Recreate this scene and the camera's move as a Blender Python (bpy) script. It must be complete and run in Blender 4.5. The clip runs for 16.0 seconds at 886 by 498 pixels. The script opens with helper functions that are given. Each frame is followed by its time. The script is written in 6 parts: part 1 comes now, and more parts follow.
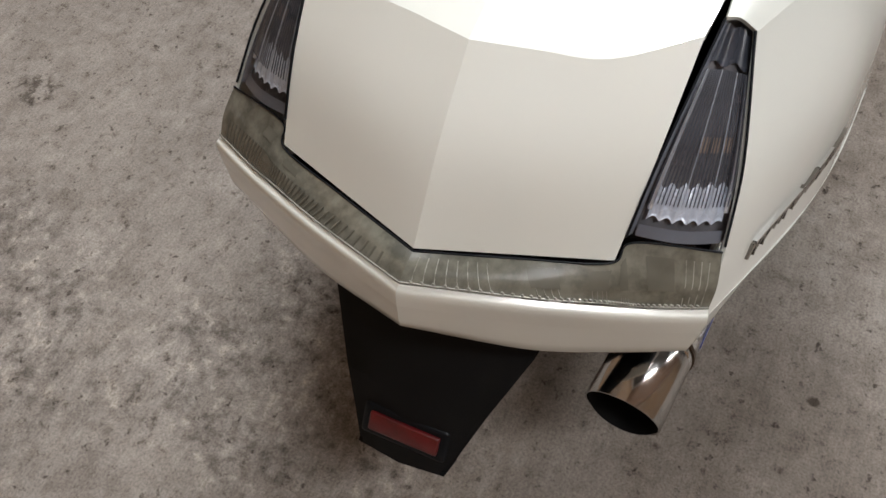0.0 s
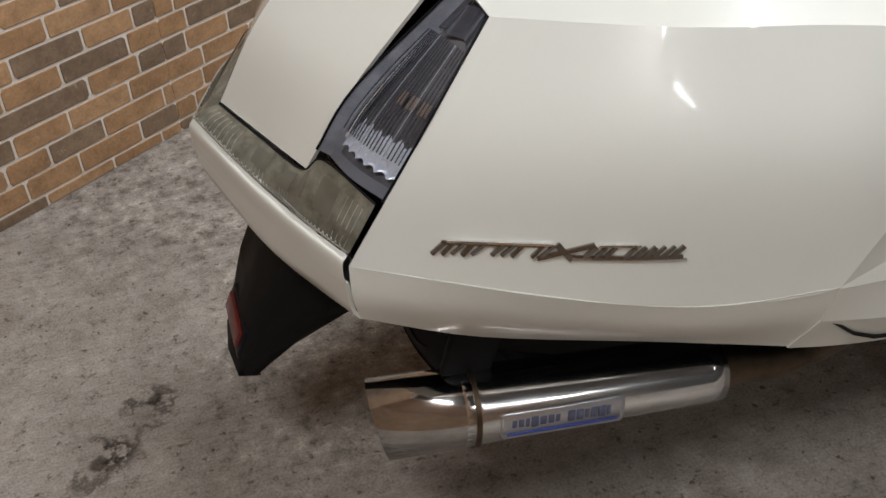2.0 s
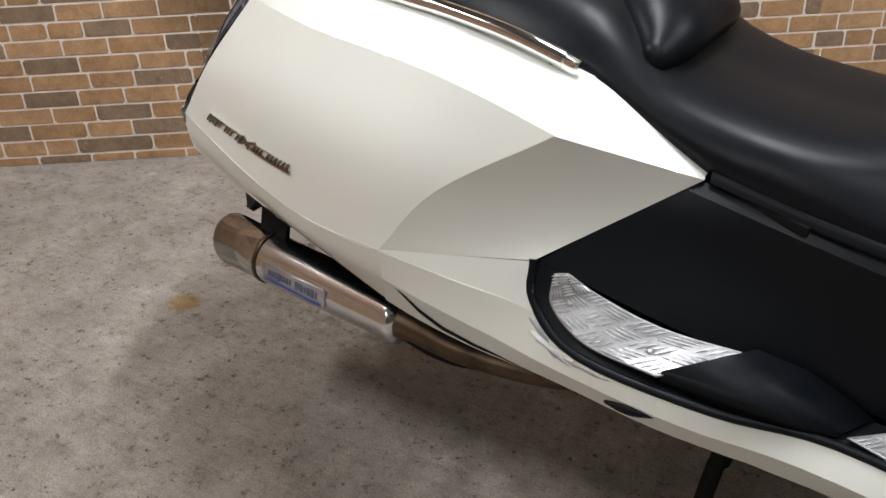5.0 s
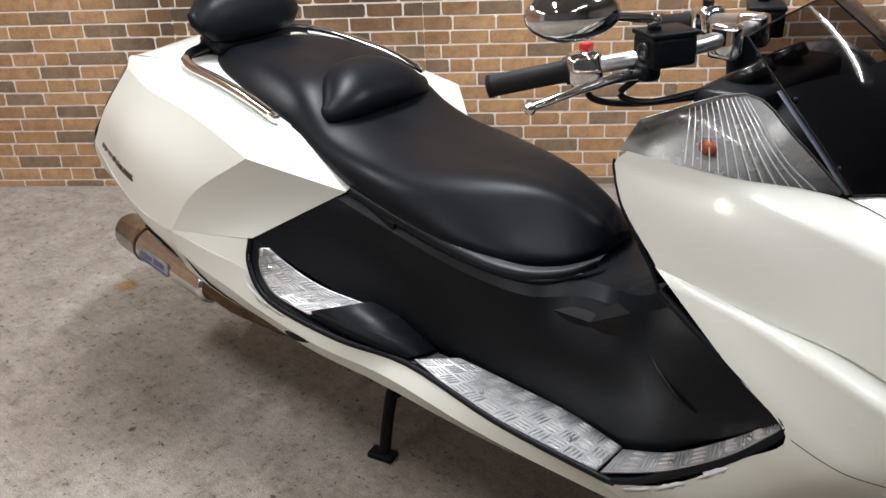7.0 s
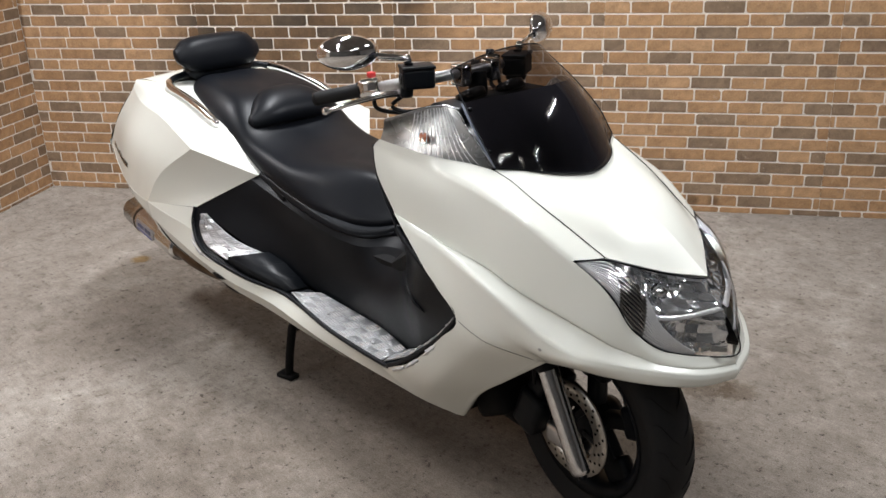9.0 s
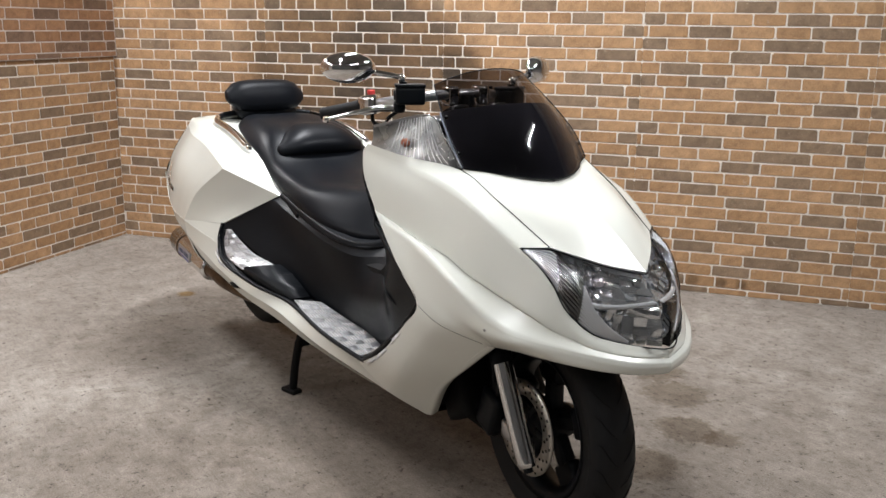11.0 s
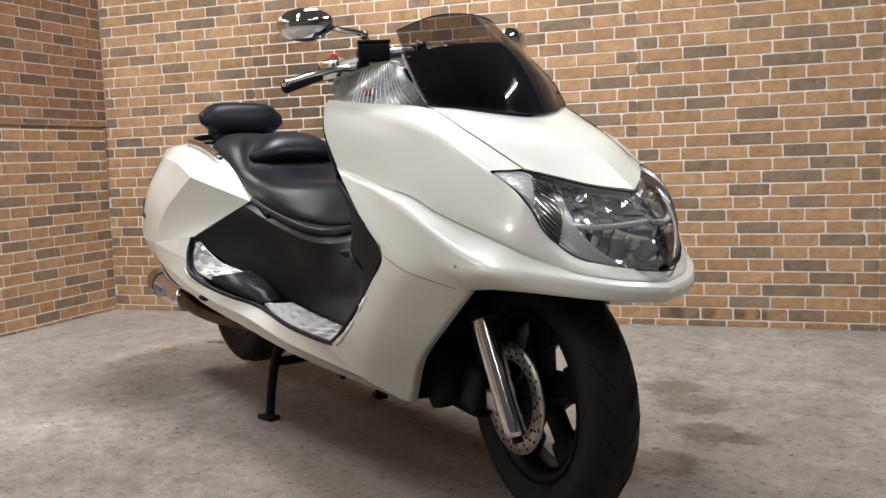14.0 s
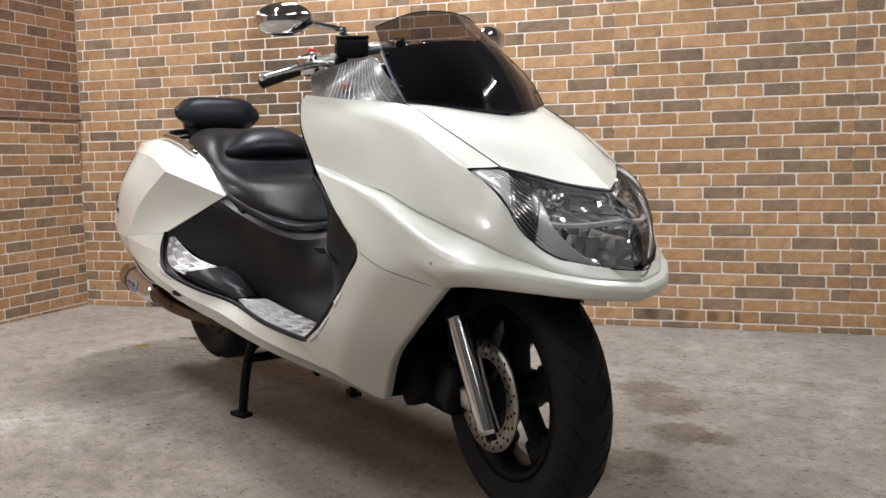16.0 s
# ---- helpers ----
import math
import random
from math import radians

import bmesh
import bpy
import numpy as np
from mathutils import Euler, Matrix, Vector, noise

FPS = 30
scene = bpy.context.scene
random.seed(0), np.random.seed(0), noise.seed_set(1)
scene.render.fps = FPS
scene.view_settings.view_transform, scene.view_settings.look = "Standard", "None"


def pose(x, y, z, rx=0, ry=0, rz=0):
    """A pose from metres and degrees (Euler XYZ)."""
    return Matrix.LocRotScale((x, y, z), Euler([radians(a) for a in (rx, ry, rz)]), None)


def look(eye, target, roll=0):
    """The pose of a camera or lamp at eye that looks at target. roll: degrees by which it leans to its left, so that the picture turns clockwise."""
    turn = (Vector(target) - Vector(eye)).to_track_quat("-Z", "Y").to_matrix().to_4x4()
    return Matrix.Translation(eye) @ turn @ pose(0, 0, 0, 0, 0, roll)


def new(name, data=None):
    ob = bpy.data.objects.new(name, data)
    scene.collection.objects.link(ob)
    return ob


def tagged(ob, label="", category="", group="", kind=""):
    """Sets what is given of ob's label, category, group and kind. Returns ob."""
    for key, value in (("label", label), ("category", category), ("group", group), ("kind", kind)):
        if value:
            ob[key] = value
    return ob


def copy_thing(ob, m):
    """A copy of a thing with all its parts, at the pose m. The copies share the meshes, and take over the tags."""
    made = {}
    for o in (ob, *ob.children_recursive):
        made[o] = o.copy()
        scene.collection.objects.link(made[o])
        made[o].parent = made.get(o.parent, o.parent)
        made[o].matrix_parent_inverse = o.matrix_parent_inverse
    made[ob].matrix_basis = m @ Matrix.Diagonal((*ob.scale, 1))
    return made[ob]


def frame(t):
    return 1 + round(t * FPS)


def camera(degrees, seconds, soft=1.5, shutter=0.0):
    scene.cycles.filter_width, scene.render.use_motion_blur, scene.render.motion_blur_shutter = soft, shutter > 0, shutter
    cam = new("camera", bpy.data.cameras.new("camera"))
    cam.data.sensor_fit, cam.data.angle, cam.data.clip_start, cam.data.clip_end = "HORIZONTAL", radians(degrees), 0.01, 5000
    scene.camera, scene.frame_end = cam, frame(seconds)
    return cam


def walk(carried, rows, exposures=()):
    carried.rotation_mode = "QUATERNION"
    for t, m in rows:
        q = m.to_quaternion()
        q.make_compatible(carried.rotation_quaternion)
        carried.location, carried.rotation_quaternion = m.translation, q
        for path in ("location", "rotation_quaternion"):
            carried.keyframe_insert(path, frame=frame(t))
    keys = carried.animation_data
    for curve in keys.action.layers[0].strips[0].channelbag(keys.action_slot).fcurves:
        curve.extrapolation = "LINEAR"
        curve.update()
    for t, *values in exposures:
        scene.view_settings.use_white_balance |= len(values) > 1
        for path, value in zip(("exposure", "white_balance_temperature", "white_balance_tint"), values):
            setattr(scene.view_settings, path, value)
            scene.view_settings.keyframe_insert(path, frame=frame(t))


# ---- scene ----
cam = camera(52.0, 16.0)
PATH = [
    (0, (-1.675, -0.214, 1.276), (-0.56, 0.26, -0.315), 1.4),
    (0.5, (-1.703, -0.361, 1.226), (-0.645, 0.454, -0.262), -4.1),
    (1, (-1.616, -0.588, 1.175), (-0.683, 0.586, -0.149), -1.9),
    (1.5, (-1.47, -0.76, 1.141), (-0.826, 0.567, -0.21), -2.5),
    (2, (-1.272, -0.899, 1.106), (-0.804, 0.608, -0.123), -1.6),
    (2.5, (-1.081, -1.018, 1.119), (-0.899, 0.588, -0.059), -2.5),
    (3, (-0.882, -1.136, 1.117), (-0.96, 0.544, 0.034), -3.1),
    (3.2, (-0.783, -1.199, 1.121), (-0.978, 0.486, 0.061), -2.3),
    (5.3, (0.165, -1.203, 1.137), (-0.927, 0.137, 0.132), -2.6),
    (5.5, (0.275, -1.197, 1.158), (-0.882, 0.076, 0.138), -2.5),
    (6, (0.483, -1.189, 1.183), (-0.778, 0.043, 0.238), -2.7),
    (6.5, (0.732, -1.236, 1.23), (-0.458, 0.042, 0.254), -1.4),
    (7, (0.958, -1.282, 1.287), (-0.268, 0.043, 0.427), -2.7),
    (7.5, (1.229, -1.276, 1.304), (-0.082, -0.014, 0.473), -0.8),
    (8, (1.412, -1.301, 1.344), (0.053, -0.059, 0.564), -1.6),
    (8.5, (1.631, -1.354, 1.342), (0.222, -0.14, 0.606), -2.6),
    (9, (1.868, -1.41, 1.375), (0.471, -0.191, 0.627), -1.9),
    (9.5, (2.032, -1.4, 1.383), (0.558, -0.248, 0.676), -1.9),
    (9.7, (2.103, -1.371, 1.375), (0.588, -0.279, 0.661), -1.4),
    (11.8, (2.241, -1.35, 0.897), (0.612, -0.246, 0.537), 0.0),
    (12, (2.245, -1.343, 0.832), (0.605, -0.247, 0.5), -1.9),
    (12.5, (2.212, -1.263, 0.788), (0.565, -0.156, 0.539), -2.6),
    (13, (2.176, -1.213, 0.762), (0.554, -0.067, 0.523), -1.6),
    (13.5, (2.169, -1.195, 0.744), (0.519, -0.085, 0.529), -1.8),
    (14, (2.166, -1.185, 0.733), (0.512, -0.079, 0.537), -2.0),
    (14.5, (2.164, -1.183, 0.726), (0.541, -0.04, 0.483), -1.4),
    (15, (2.165, -1.185, 0.725), (0.548, -0.025, 0.53), -1.1),
    (15.5, (2.167, -1.185, 0.725), (0.532, -0.048, 0.542), -1.1),
    (16, (2.165, -1.185, 0.727), (0.541, -0.035, 0.53), -1.1),
]
walk(cam, [(t, look(eye, target, roll)) for t, eye, target, roll in PATH],
     [(0, -0.25), (0.5, 0.12), (1.0, -0.52), (1.5, -0.42), (2.5, -0.55), (3, -0.88), (5.5, 0.2), (6.0, 0.4), (6.5, 0.55), (7, 0.22), (7.5, -0.06), (8, 0.1), (9.5, 0.2), (13, 0.32), (16, 0.32)])

# ---- world, lights ----
world = bpy.data.worlds.new("room_dark")
scene.world = world
world.use_nodes = True
world.node_tree.nodes["Background"].inputs[0].default_value = (0.9, 0.95, 1.0, 1)
world.node_tree.nodes["Background"].inputs[1].default_value = 0.01
WALL = Matrix.Translation((-2.781, 0.023, 0)) @ Matrix.Rotation(radians(36.2), 4, "Z")
LEFT = Matrix.Translation((-2.781, 0.023, 0)) @ Matrix.Rotation(radians(-53.8), 4, "Z")
CEIL = 2.6
# ceiling tubes: place along and out from the back wall, watts
TUBES = [(0.1, -1.5, 34), (2.0, -1.3, 50), (3.9, -1.9, 34), (0.1, -3.8, 16), (2.0, -3.1, 16), (3.9, -3.9, 6), (0.1, -5.2, 8), (2.0, -5.1, 6), (3.9, -5.3, 4)]
for u, v, watts in TUBES:
    lamp = bpy.data.lights.new("tube_light", "AREA")
    lamp.shape, lamp.size, lamp.size_y = "RECTANGLE", 0.9, 0.028
    lamp.energy, lamp.color = watts, (0.93, 0.955, 1.0)
    new("tube_light", lamp).matrix_world = WALL @ pose(u, v, CEIL - 0.1, 0, 0, 90)


# ---- materials ----
def material(name, base, rough=0.5, metal=0.0, coat=0.0, spec=0.5, emit=0.0):
    m = bpy.data.materials.new(name)
    m.use_nodes = True
    b = m.node_tree.nodes["Principled BSDF"]
    b.inputs["Base Color"].default_value = (*base, 1)
    b.inputs["Roughness"].default_value = rough
    b.inputs["Metallic"].default_value = metal
    b.inputs["Coat Weight"].default_value = coat
    b.inputs["Coat Roughness"].default_value = 0.035
    b.inputs["Specular IOR Level"].default_value = spec
    if emit:
        b.inputs["Emission Color"].default_value = (*base, 1)
        b.inputs["Emission Strength"].default_value = emit
    return m


def nodes_of(m):
    t = m.node_tree
    return t, t.nodes, t.links, t.nodes["Principled BSDF"]


def noise_node(m, scale, detail=6, rough=0.6, coords="Object"):
    t, n, l, b = nodes_of(m)
    c = n.new("ShaderNodeTexCoord")
    x = n.new("ShaderNodeTexNoise")
    x.inputs["Scale"].default_value, x.inputs["Detail"].default_value, x.inputs["Roughness"].default_value = scale, detail, rough
    l.new(c.outputs[coords], x.inputs["Vector"])
    return x


def ramp_node(m, source, stops):
    t, n, l, b = nodes_of(m)
    r = n.new("ShaderNodeValToRGB")
    while len(r.color_ramp.elements) < len(stops):
        r.color_ramp.elements.new(0.5)
    for e, (p, c) in zip(r.color_ramp.elements, stops):
        e.position = p
        e.color = (*c, 1) if len(c) == 3 else (c[0], c[0], c[0], 1)
    l.new(source, r.inputs["Fac"])
    return r


def mix_node(m, kind, fac, a, b2):
    t, n, l, b = nodes_of(m)
    x = n.new("ShaderNodeMix")
    x.data_type, x.blend_type = "RGBA", kind
    for socket, value in ((x.inputs[0], fac), (x.inputs[6], a), (x.inputs[7], b2)):
        if hasattr(value, "links"):
            l.new(value, socket)
        else:
            socket.default_value = value
    return x.outputs[2]


def bump_from(m, height, strength, distance):
    t, n, l, b = nodes_of(m)
    k = n.new("ShaderNodeBump")
    k.inputs["Strength"].default_value, k.inputs["Distance"].default_value = strength, distance
    l.new(height, k.inputs["Height"])
    l.new(k.outputs[0], b.inputs["Normal"])


def worn(name, base, rough, dark, scale=9.0, fine=160.0, bump=0.15, dist=0.001, **kw):
    """A surface with blotches at two scales and a fine relief."""
    m = material(name, base, rough, **kw)
    t, n, l, b = nodes_of(m)
    big, small = noise_node(m, scale), noise_node(m, fine, 3)
    r = ramp_node(m, big.outputs["Fac"], [(0.35, dark), (0.6, base)])
    r2 = ramp_node(m, small.outputs["Fac"], [(0.3, (0.86,)), (0.7, (1.0,))])
    l.new(mix_node(m, "MULTIPLY", 1.0, r.outputs[0], r2.outputs[0]), b.inputs["Base Color"])
    rr = ramp_node(m, big.outputs["Fac"], [(0.3, (min(1, rough * 1.25),)), (0.7, (rough * 0.85,))])
    l.new(rr.outputs[0], b.inputs["Roughness"])
    if bump:
        bump_from(m, small.outputs["Fac"], bump, dist)
    return m


def pearl():
    """Glossy pearl paint, a little dusty in broad soft clouds."""
    m = material("pearl_white_paint", (0.74, 0.748, 0.684), 0.27, coat=0.7)
    t, n, l, b = nodes_of(m)
    cloud = noise_node(m, 1.6, 2, 0.4)
    r = ramp_node(m, cloud.outputs["Fac"], [(0.25, (0.725, 0.730, 0.664)), (0.75, (0.752, 0.762, 0.700))])
    l.new(r.outputs[0], b.inputs["Base Color"])
    return m


PEARL = pearl()
BLACK = worn("satin_black_plastic", (0.0050, 0.0062, 0.0082), 0.38, (0.0042, 0.0052, 0.0070), fine=900, bump=0.12, dist=0.0005, spec=0.16)
GLOSSY = worn("gloss_black_plastic", (0.010, 0.010, 0.0105), 0.28, (0.008, 0.008, 0.008), fine=900, bump=0.0, spec=0.5)
MATT = worn("matt_black_plastic", (0.0055, 0.0055, 0.006), 0.6, (0.008, 0.0078, 0.0075), fine=500, spec=0.14)
VINYL = worn("black_seat_vinyl", (0.0055, 0.0065, 0.0090), 0.36, (0.0055, 0.0063, 0.0082), scale=6, fine=420, bump=0.16, dist=0.001, spec=0.14)
RUBBER = worn("tyre_rubber", (0.012, 0.012, 0.0128), 0.58, (0.017, 0.0165, 0.016), scale=14, fine=300, spec=0.18)
CHROME = material("chrome", (0.82, 0.82, 0.82), 0.06, 1.0)
DARKCHROME = material("dark_chrome", (0.28, 0.26, 0.24), 0.2, 1.0)
ALLOY = worn("alloy_metal", (0.62, 0.62, 0.63), 0.3, (0.5, 0.5, 0.5), metal=1.0, fine=300)
DULL = worn("aluminised_housing", (0.44, 0.44, 0.44), 0.30, (0.30, 0.30, 0.30), metal=0.8, scale=25, fine=70, bump=0)
CHEQUER = worn("chequer_plate_aluminium", (0.84, 0.84, 0.85), 0.30, (0.74, 0.74, 0.75), metal=0.8, scale=20, fine=250, bump=0.1)
DULLSHEET = worn("dull_aluminium_sheet", (0.50, 0.50, 0.505), 0.36, (0.40, 0.40, 0.405), metal=0.65, scale=20, fine=250, bump=0.1)
STEEL = worn("brake_disc_steel", (0.66, 0.63, 0.58), 0.40, (0.5, 0.46, 0.41), metal=1.0, scale=18)
PIPE = worn("heat_tinted_pipe", (0.17, 0.12, 0.08), 0.42, (0.08, 0.057, 0.04), metal=1.0, scale=12)
RED = worn("red_reflector", (0.13, 0.006, 0.007), 0.35, (0.08, 0.005, 0.006), scale=40, fine=400, bump=0.3, coat=0.2)
RED_PLASTIC = material("red_switch", (0.55, 0.03, 0.03), 0.4)
AMBER = material("amber_bulb", (0.38, 0.10, 0.035), 0.4, coat=0.2)
WINDOW = material("dull_brown_window", (0.24, 0.175, 0.135), 0.4)
SHELF = material("grey_lamp_shelf", (0.16, 0.17, 0.20), 0.35)
POLISHED = worn("polished_steel", (0.80, 0.80, 0.80), 0.14, (0.70, 0.70, 0.70), metal=1.0, scale=20, fine=500, bump=0)
LAMPSILVER = worn("lamp_silver", (0.44, 0.47, 0.54), 0.30, (0.30, 0.325, 0.385), metal=0.15, scale=40, fine=300, bump=0)
SMOKY = worn("smoky_polished_steel", (0.56, 0.55, 0.54), 0.11, (0.46, 0.45, 0.44), metal=1.0, scale=20, fine=500, bump=0)
RIBBED = worn("ribbed_silver", (0.72, 0.77, 0.87), 0.25, (0.60, 0.645, 0.74), metal=0.2, scale=40, fine=300, bump=0, coat=0.3)
FACET = worn("facet_chrome", (0.92, 0.935, 0.96), 0.06, (0.86, 0.885, 0.92), metal=0.86, scale=40, fine=300, bump=0)
SILVER = worn("silvered_reflector", (0.95, 0.95, 0.96), 0.13, (0.9, 0.9, 0.92), metal=0.4, scale=40, fine=300, bump=0)
TAILBACK = worn("smoky_lamp_back", (0.17, 0.165, 0.175), 0.25, (0.075, 0.073, 0.080), scale=14, fine=60, bump=0, coat=0.2)
LAMPBACK = worn("grey_lamp_back", (0.56, 0.56, 0.55), 0.25, (0.42, 0.42, 0.41), metal=0.55, scale=30, fine=200, bump=0)
LETTER = material("dark_lettering", (0.09, 0.10, 0.16), 0.4)
DARKLENS = worn("smoked_lamp_inner", (0.095, 0.104, 0.130), 0.25, (0.042, 0.046, 0.060), scale=16, fine=60, bump=0, coat=0.2)
CLEARLENS = worn("yellowed_clear_lens", (0.170, 0.163, 0.128), 0.2, (0.085, 0.081, 0.063), scale=46, fine=90, bump=0, coat=0.8)
OLIVE = worn("dark_lens_cell", (0.105, 0.100, 0.078), 0.22, (0.130, 0.124, 0.098), scale=60, fine=120, bump=0, coat=0.8)
RIBLENS = worn("ribbed_lens", (0.33, 0.32, 0.275), 0.16, (0.17, 0.165, 0.135), scale=30, fine=90, bump=0, coat=0.8)
BLUE = material("blue_enamel", (0.03, 0.06, 0.30), 0.35, coat=0.4)
BADGE = material("plate_silver", (0.5, 0.5, 0.52), 0.3, 0.8)
SCUFF = worn("bare_filler_scuff", (0.62, 0.62, 0.66), 0.6, (0.75, 0.73, 0.68), scale=60, fine=300)
GREY_SCUFF = worn("grey_scuff", (0.30, 0.30, 0.28), 0.6, (0.40, 0.40, 0.37), scale=80, fine=300)
CEILING = worn("ceiling_paint", (0.20, 0.20, 0.195), 0.8, (0.17, 0.17, 0.165), scale=2)
PALE = worn("pale_wall_paint", (0.24, 0.235, 0.23), 0.8, (0.2, 0.195, 0.19), scale=2)
PLAIN = worn("plain_wall_paint", (0.10, 0.098, 0.095), 0.8, (0.08, 0.078, 0.075), scale=2)
TUBE = material("tube_glass", (1.0, 0.95, 0.85), 0.5, emit=6.0)
FIXTURE = material("fixture_white", (0.75, 0.75, 0.73), 0.5)


def clear(name, tint, gloss=0.09, haze=0.03, share=1.0):
    """Thin glass: it lets light through and reflects a little of it, more at a slant."""
    m = bpy.data.materials.new(name)
    m.use_nodes = True
    n, l = m.node_tree.nodes, m.node_tree.links
    n.clear()
    out, mix, see, shine, lw = (n.new("ShaderNode" + k) for k in ("OutputMaterial", "MixShader", "BsdfTransparent", "BsdfGlossy", "Fresnel"))
    see.inputs[0].default_value = (*tint, 1)
    shine.inputs["Roughness"].default_value = haze
    lw.inputs["IOR"].default_value = 1.45 + gloss
    part_of = n.new("ShaderNodeMath")
    part_of.operation, part_of.inputs[1].default_value = "MULTIPLY", share
    l.new(lw.outputs[0], part_of.inputs[0])
    l.new(part_of.outputs[0], mix.inputs[0]), l.new(see.outputs[0], mix.inputs[1]), l.new(shine.outputs[0], mix.inputs[2])
    l.new(mix.outputs[0], out.inputs[0])
    return m


SMOKED = clear("smoked_acrylic", (0.215, 0.200, 0.203), 0.0, 0.05, 1.0)
BAND = worn("screen_band", (0.23, 0.250, 0.315), 0.5, (0.20, 0.218, 0.275), fine=400, bump=0, spec=0.2)
GLASS = clear("clear_polycarbonate", (0.97, 0.975, 0.975), 0.05, 0.04, 0.6)


def brick_material(name, single, tones, shade_tint=None):
    m = material(name, (0.4, 0.2, 0.1), 0.85)
    t, n, l, b = nodes_of(m)
    if single:
        r = n.new("ShaderNodeObjectInfo").outputs["Random"]
    else:
        r = n.new("ShaderNodeNewGeometry").outputs["Random Per Island"]
    tone = ramp_node(m, r, [(0.0, tones[0]), (0.5, tones[1]), (1.0, tones[2])])
    big = noise_node(m, 14)
    small = noise_node(m, 190, 4)
    k1 = ramp_node(m, big.outputs["Fac"], [(0.3, (0.80, 0.78, 0.76)), (0.65, (1.06, 1.05, 1.03))])
    k2 = ramp_node(m, small.outputs["Fac"], [(0.3, (0.8,)), (0.7, (1.08,))])
    c = mix_node(m, "MULTIPLY", 1.0, tone.outputs[0], k1.outputs[0])
    where = n.new("ShaderNodeNewGeometry").outputs["Position"]
    blotch, scuff = n.new("ShaderNodeTexNoise"), n.new("ShaderNodeTexNoise")
    for x, scale, rough in ((blotch, 26.0, 0.7), (scuff, 45.0, 0.75)):
        x.inputs["Scale"].default_value, x.inputs["Detail"].default_value, x.inputs["Roughness"].default_value = scale, 7, rough
        l.new(where, x.inputs["Vector"])
    c = mix_node(m, "MULTIPLY", 1.0, c, ramp_node(m, blotch.outputs["Fac"], [(0.34, (0.76, 0.74, 0.73)), (0.5, (1.0, 1.0, 1.0)), (0.66, (1.13, 1.12, 1.10))]).outputs[0])
    c = mix_node(m, "MIX", ramp_node(m, scuff.outputs["Fac"], [(0.60, (0.0,)), (0.72, (0.5,))]).outputs[0], c, (0.62, 0.50, 0.38, 1))
    if shade_tint:
        c = mix_node(m, "MULTIPLY", 1.0, c, (*shade_tint, 1))
    # large darker patches on the back wall, and small dirty marks near its foot
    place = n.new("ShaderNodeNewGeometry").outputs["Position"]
    patch_noise = n.new("ShaderNodeTexNoise")
    patch_noise.inputs["Scale"].default_value = 3.0
    l.new(place, patch_noise.inputs["Vector"])
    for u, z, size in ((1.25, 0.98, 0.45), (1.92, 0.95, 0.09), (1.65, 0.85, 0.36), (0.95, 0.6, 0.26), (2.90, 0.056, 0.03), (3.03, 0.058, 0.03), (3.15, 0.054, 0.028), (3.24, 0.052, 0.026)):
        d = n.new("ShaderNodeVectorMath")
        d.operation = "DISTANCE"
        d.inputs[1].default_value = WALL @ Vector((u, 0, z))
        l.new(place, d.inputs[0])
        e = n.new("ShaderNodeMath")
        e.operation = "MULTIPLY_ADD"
        l.new(patch_noise.outputs["Fac"], e.inputs[0])
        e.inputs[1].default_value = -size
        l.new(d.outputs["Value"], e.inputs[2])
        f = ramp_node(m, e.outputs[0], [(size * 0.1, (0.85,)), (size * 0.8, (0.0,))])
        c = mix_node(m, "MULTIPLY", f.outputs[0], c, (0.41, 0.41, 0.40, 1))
    l.new(mix_node(m, "MULTIPLY", 1.0, c, k2.outputs[0]), b.inputs["Base Color"])
    bump_from(m, small.outputs["Fac"], 0.4, 0.002)
    return m


BROWN = ((0.365, 0.212, 0.106), (0.425, 0.252, 0.128), (0.475, 0.290, 0.155))
GREY = ((0.215, 0.148, 0.095), (0.245, 0.168, 0.107), (0.275, 0.190, 0.122))
# shade on the upper side wall, multiplied into its brick colours
LEDGE_SHADE = (0.74, 0.66, 0.66)
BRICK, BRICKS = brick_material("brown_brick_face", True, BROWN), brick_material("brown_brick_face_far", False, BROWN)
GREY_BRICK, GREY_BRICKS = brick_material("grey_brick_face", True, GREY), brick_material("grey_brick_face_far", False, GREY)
SHADED_BRICK, SHADED_BRICKS = brick_material("dusky_brick_face", True, BROWN, LEDGE_SHADE), brick_material("shaded_brick_face_far", False, BROWN, LEDGE_SHADE)
SHADED_GREY, SHADED_GREYS = brick_material("dusky_grey_brick_face", True, GREY, LEDGE_SHADE), brick_material("shaded_grey_brick_face_far", False, GREY, LEDGE_SHADE)
MORTAR = worn("pale_mortar", (0.80, 0.735, 0.66), 0.9, (0.70, 0.63, 0.55), scale=10, fine=140, bump=0.4, dist=0.002)

# mortar of the upper side wall, darkened for the same shade
SHADED_MORTAR = worn("shaded_mortar", (0.56, 0.48, 0.43), 0.9, (0.46, 0.40, 0.35), scale=10, fine=140, bump=0.4, dist=0.002)


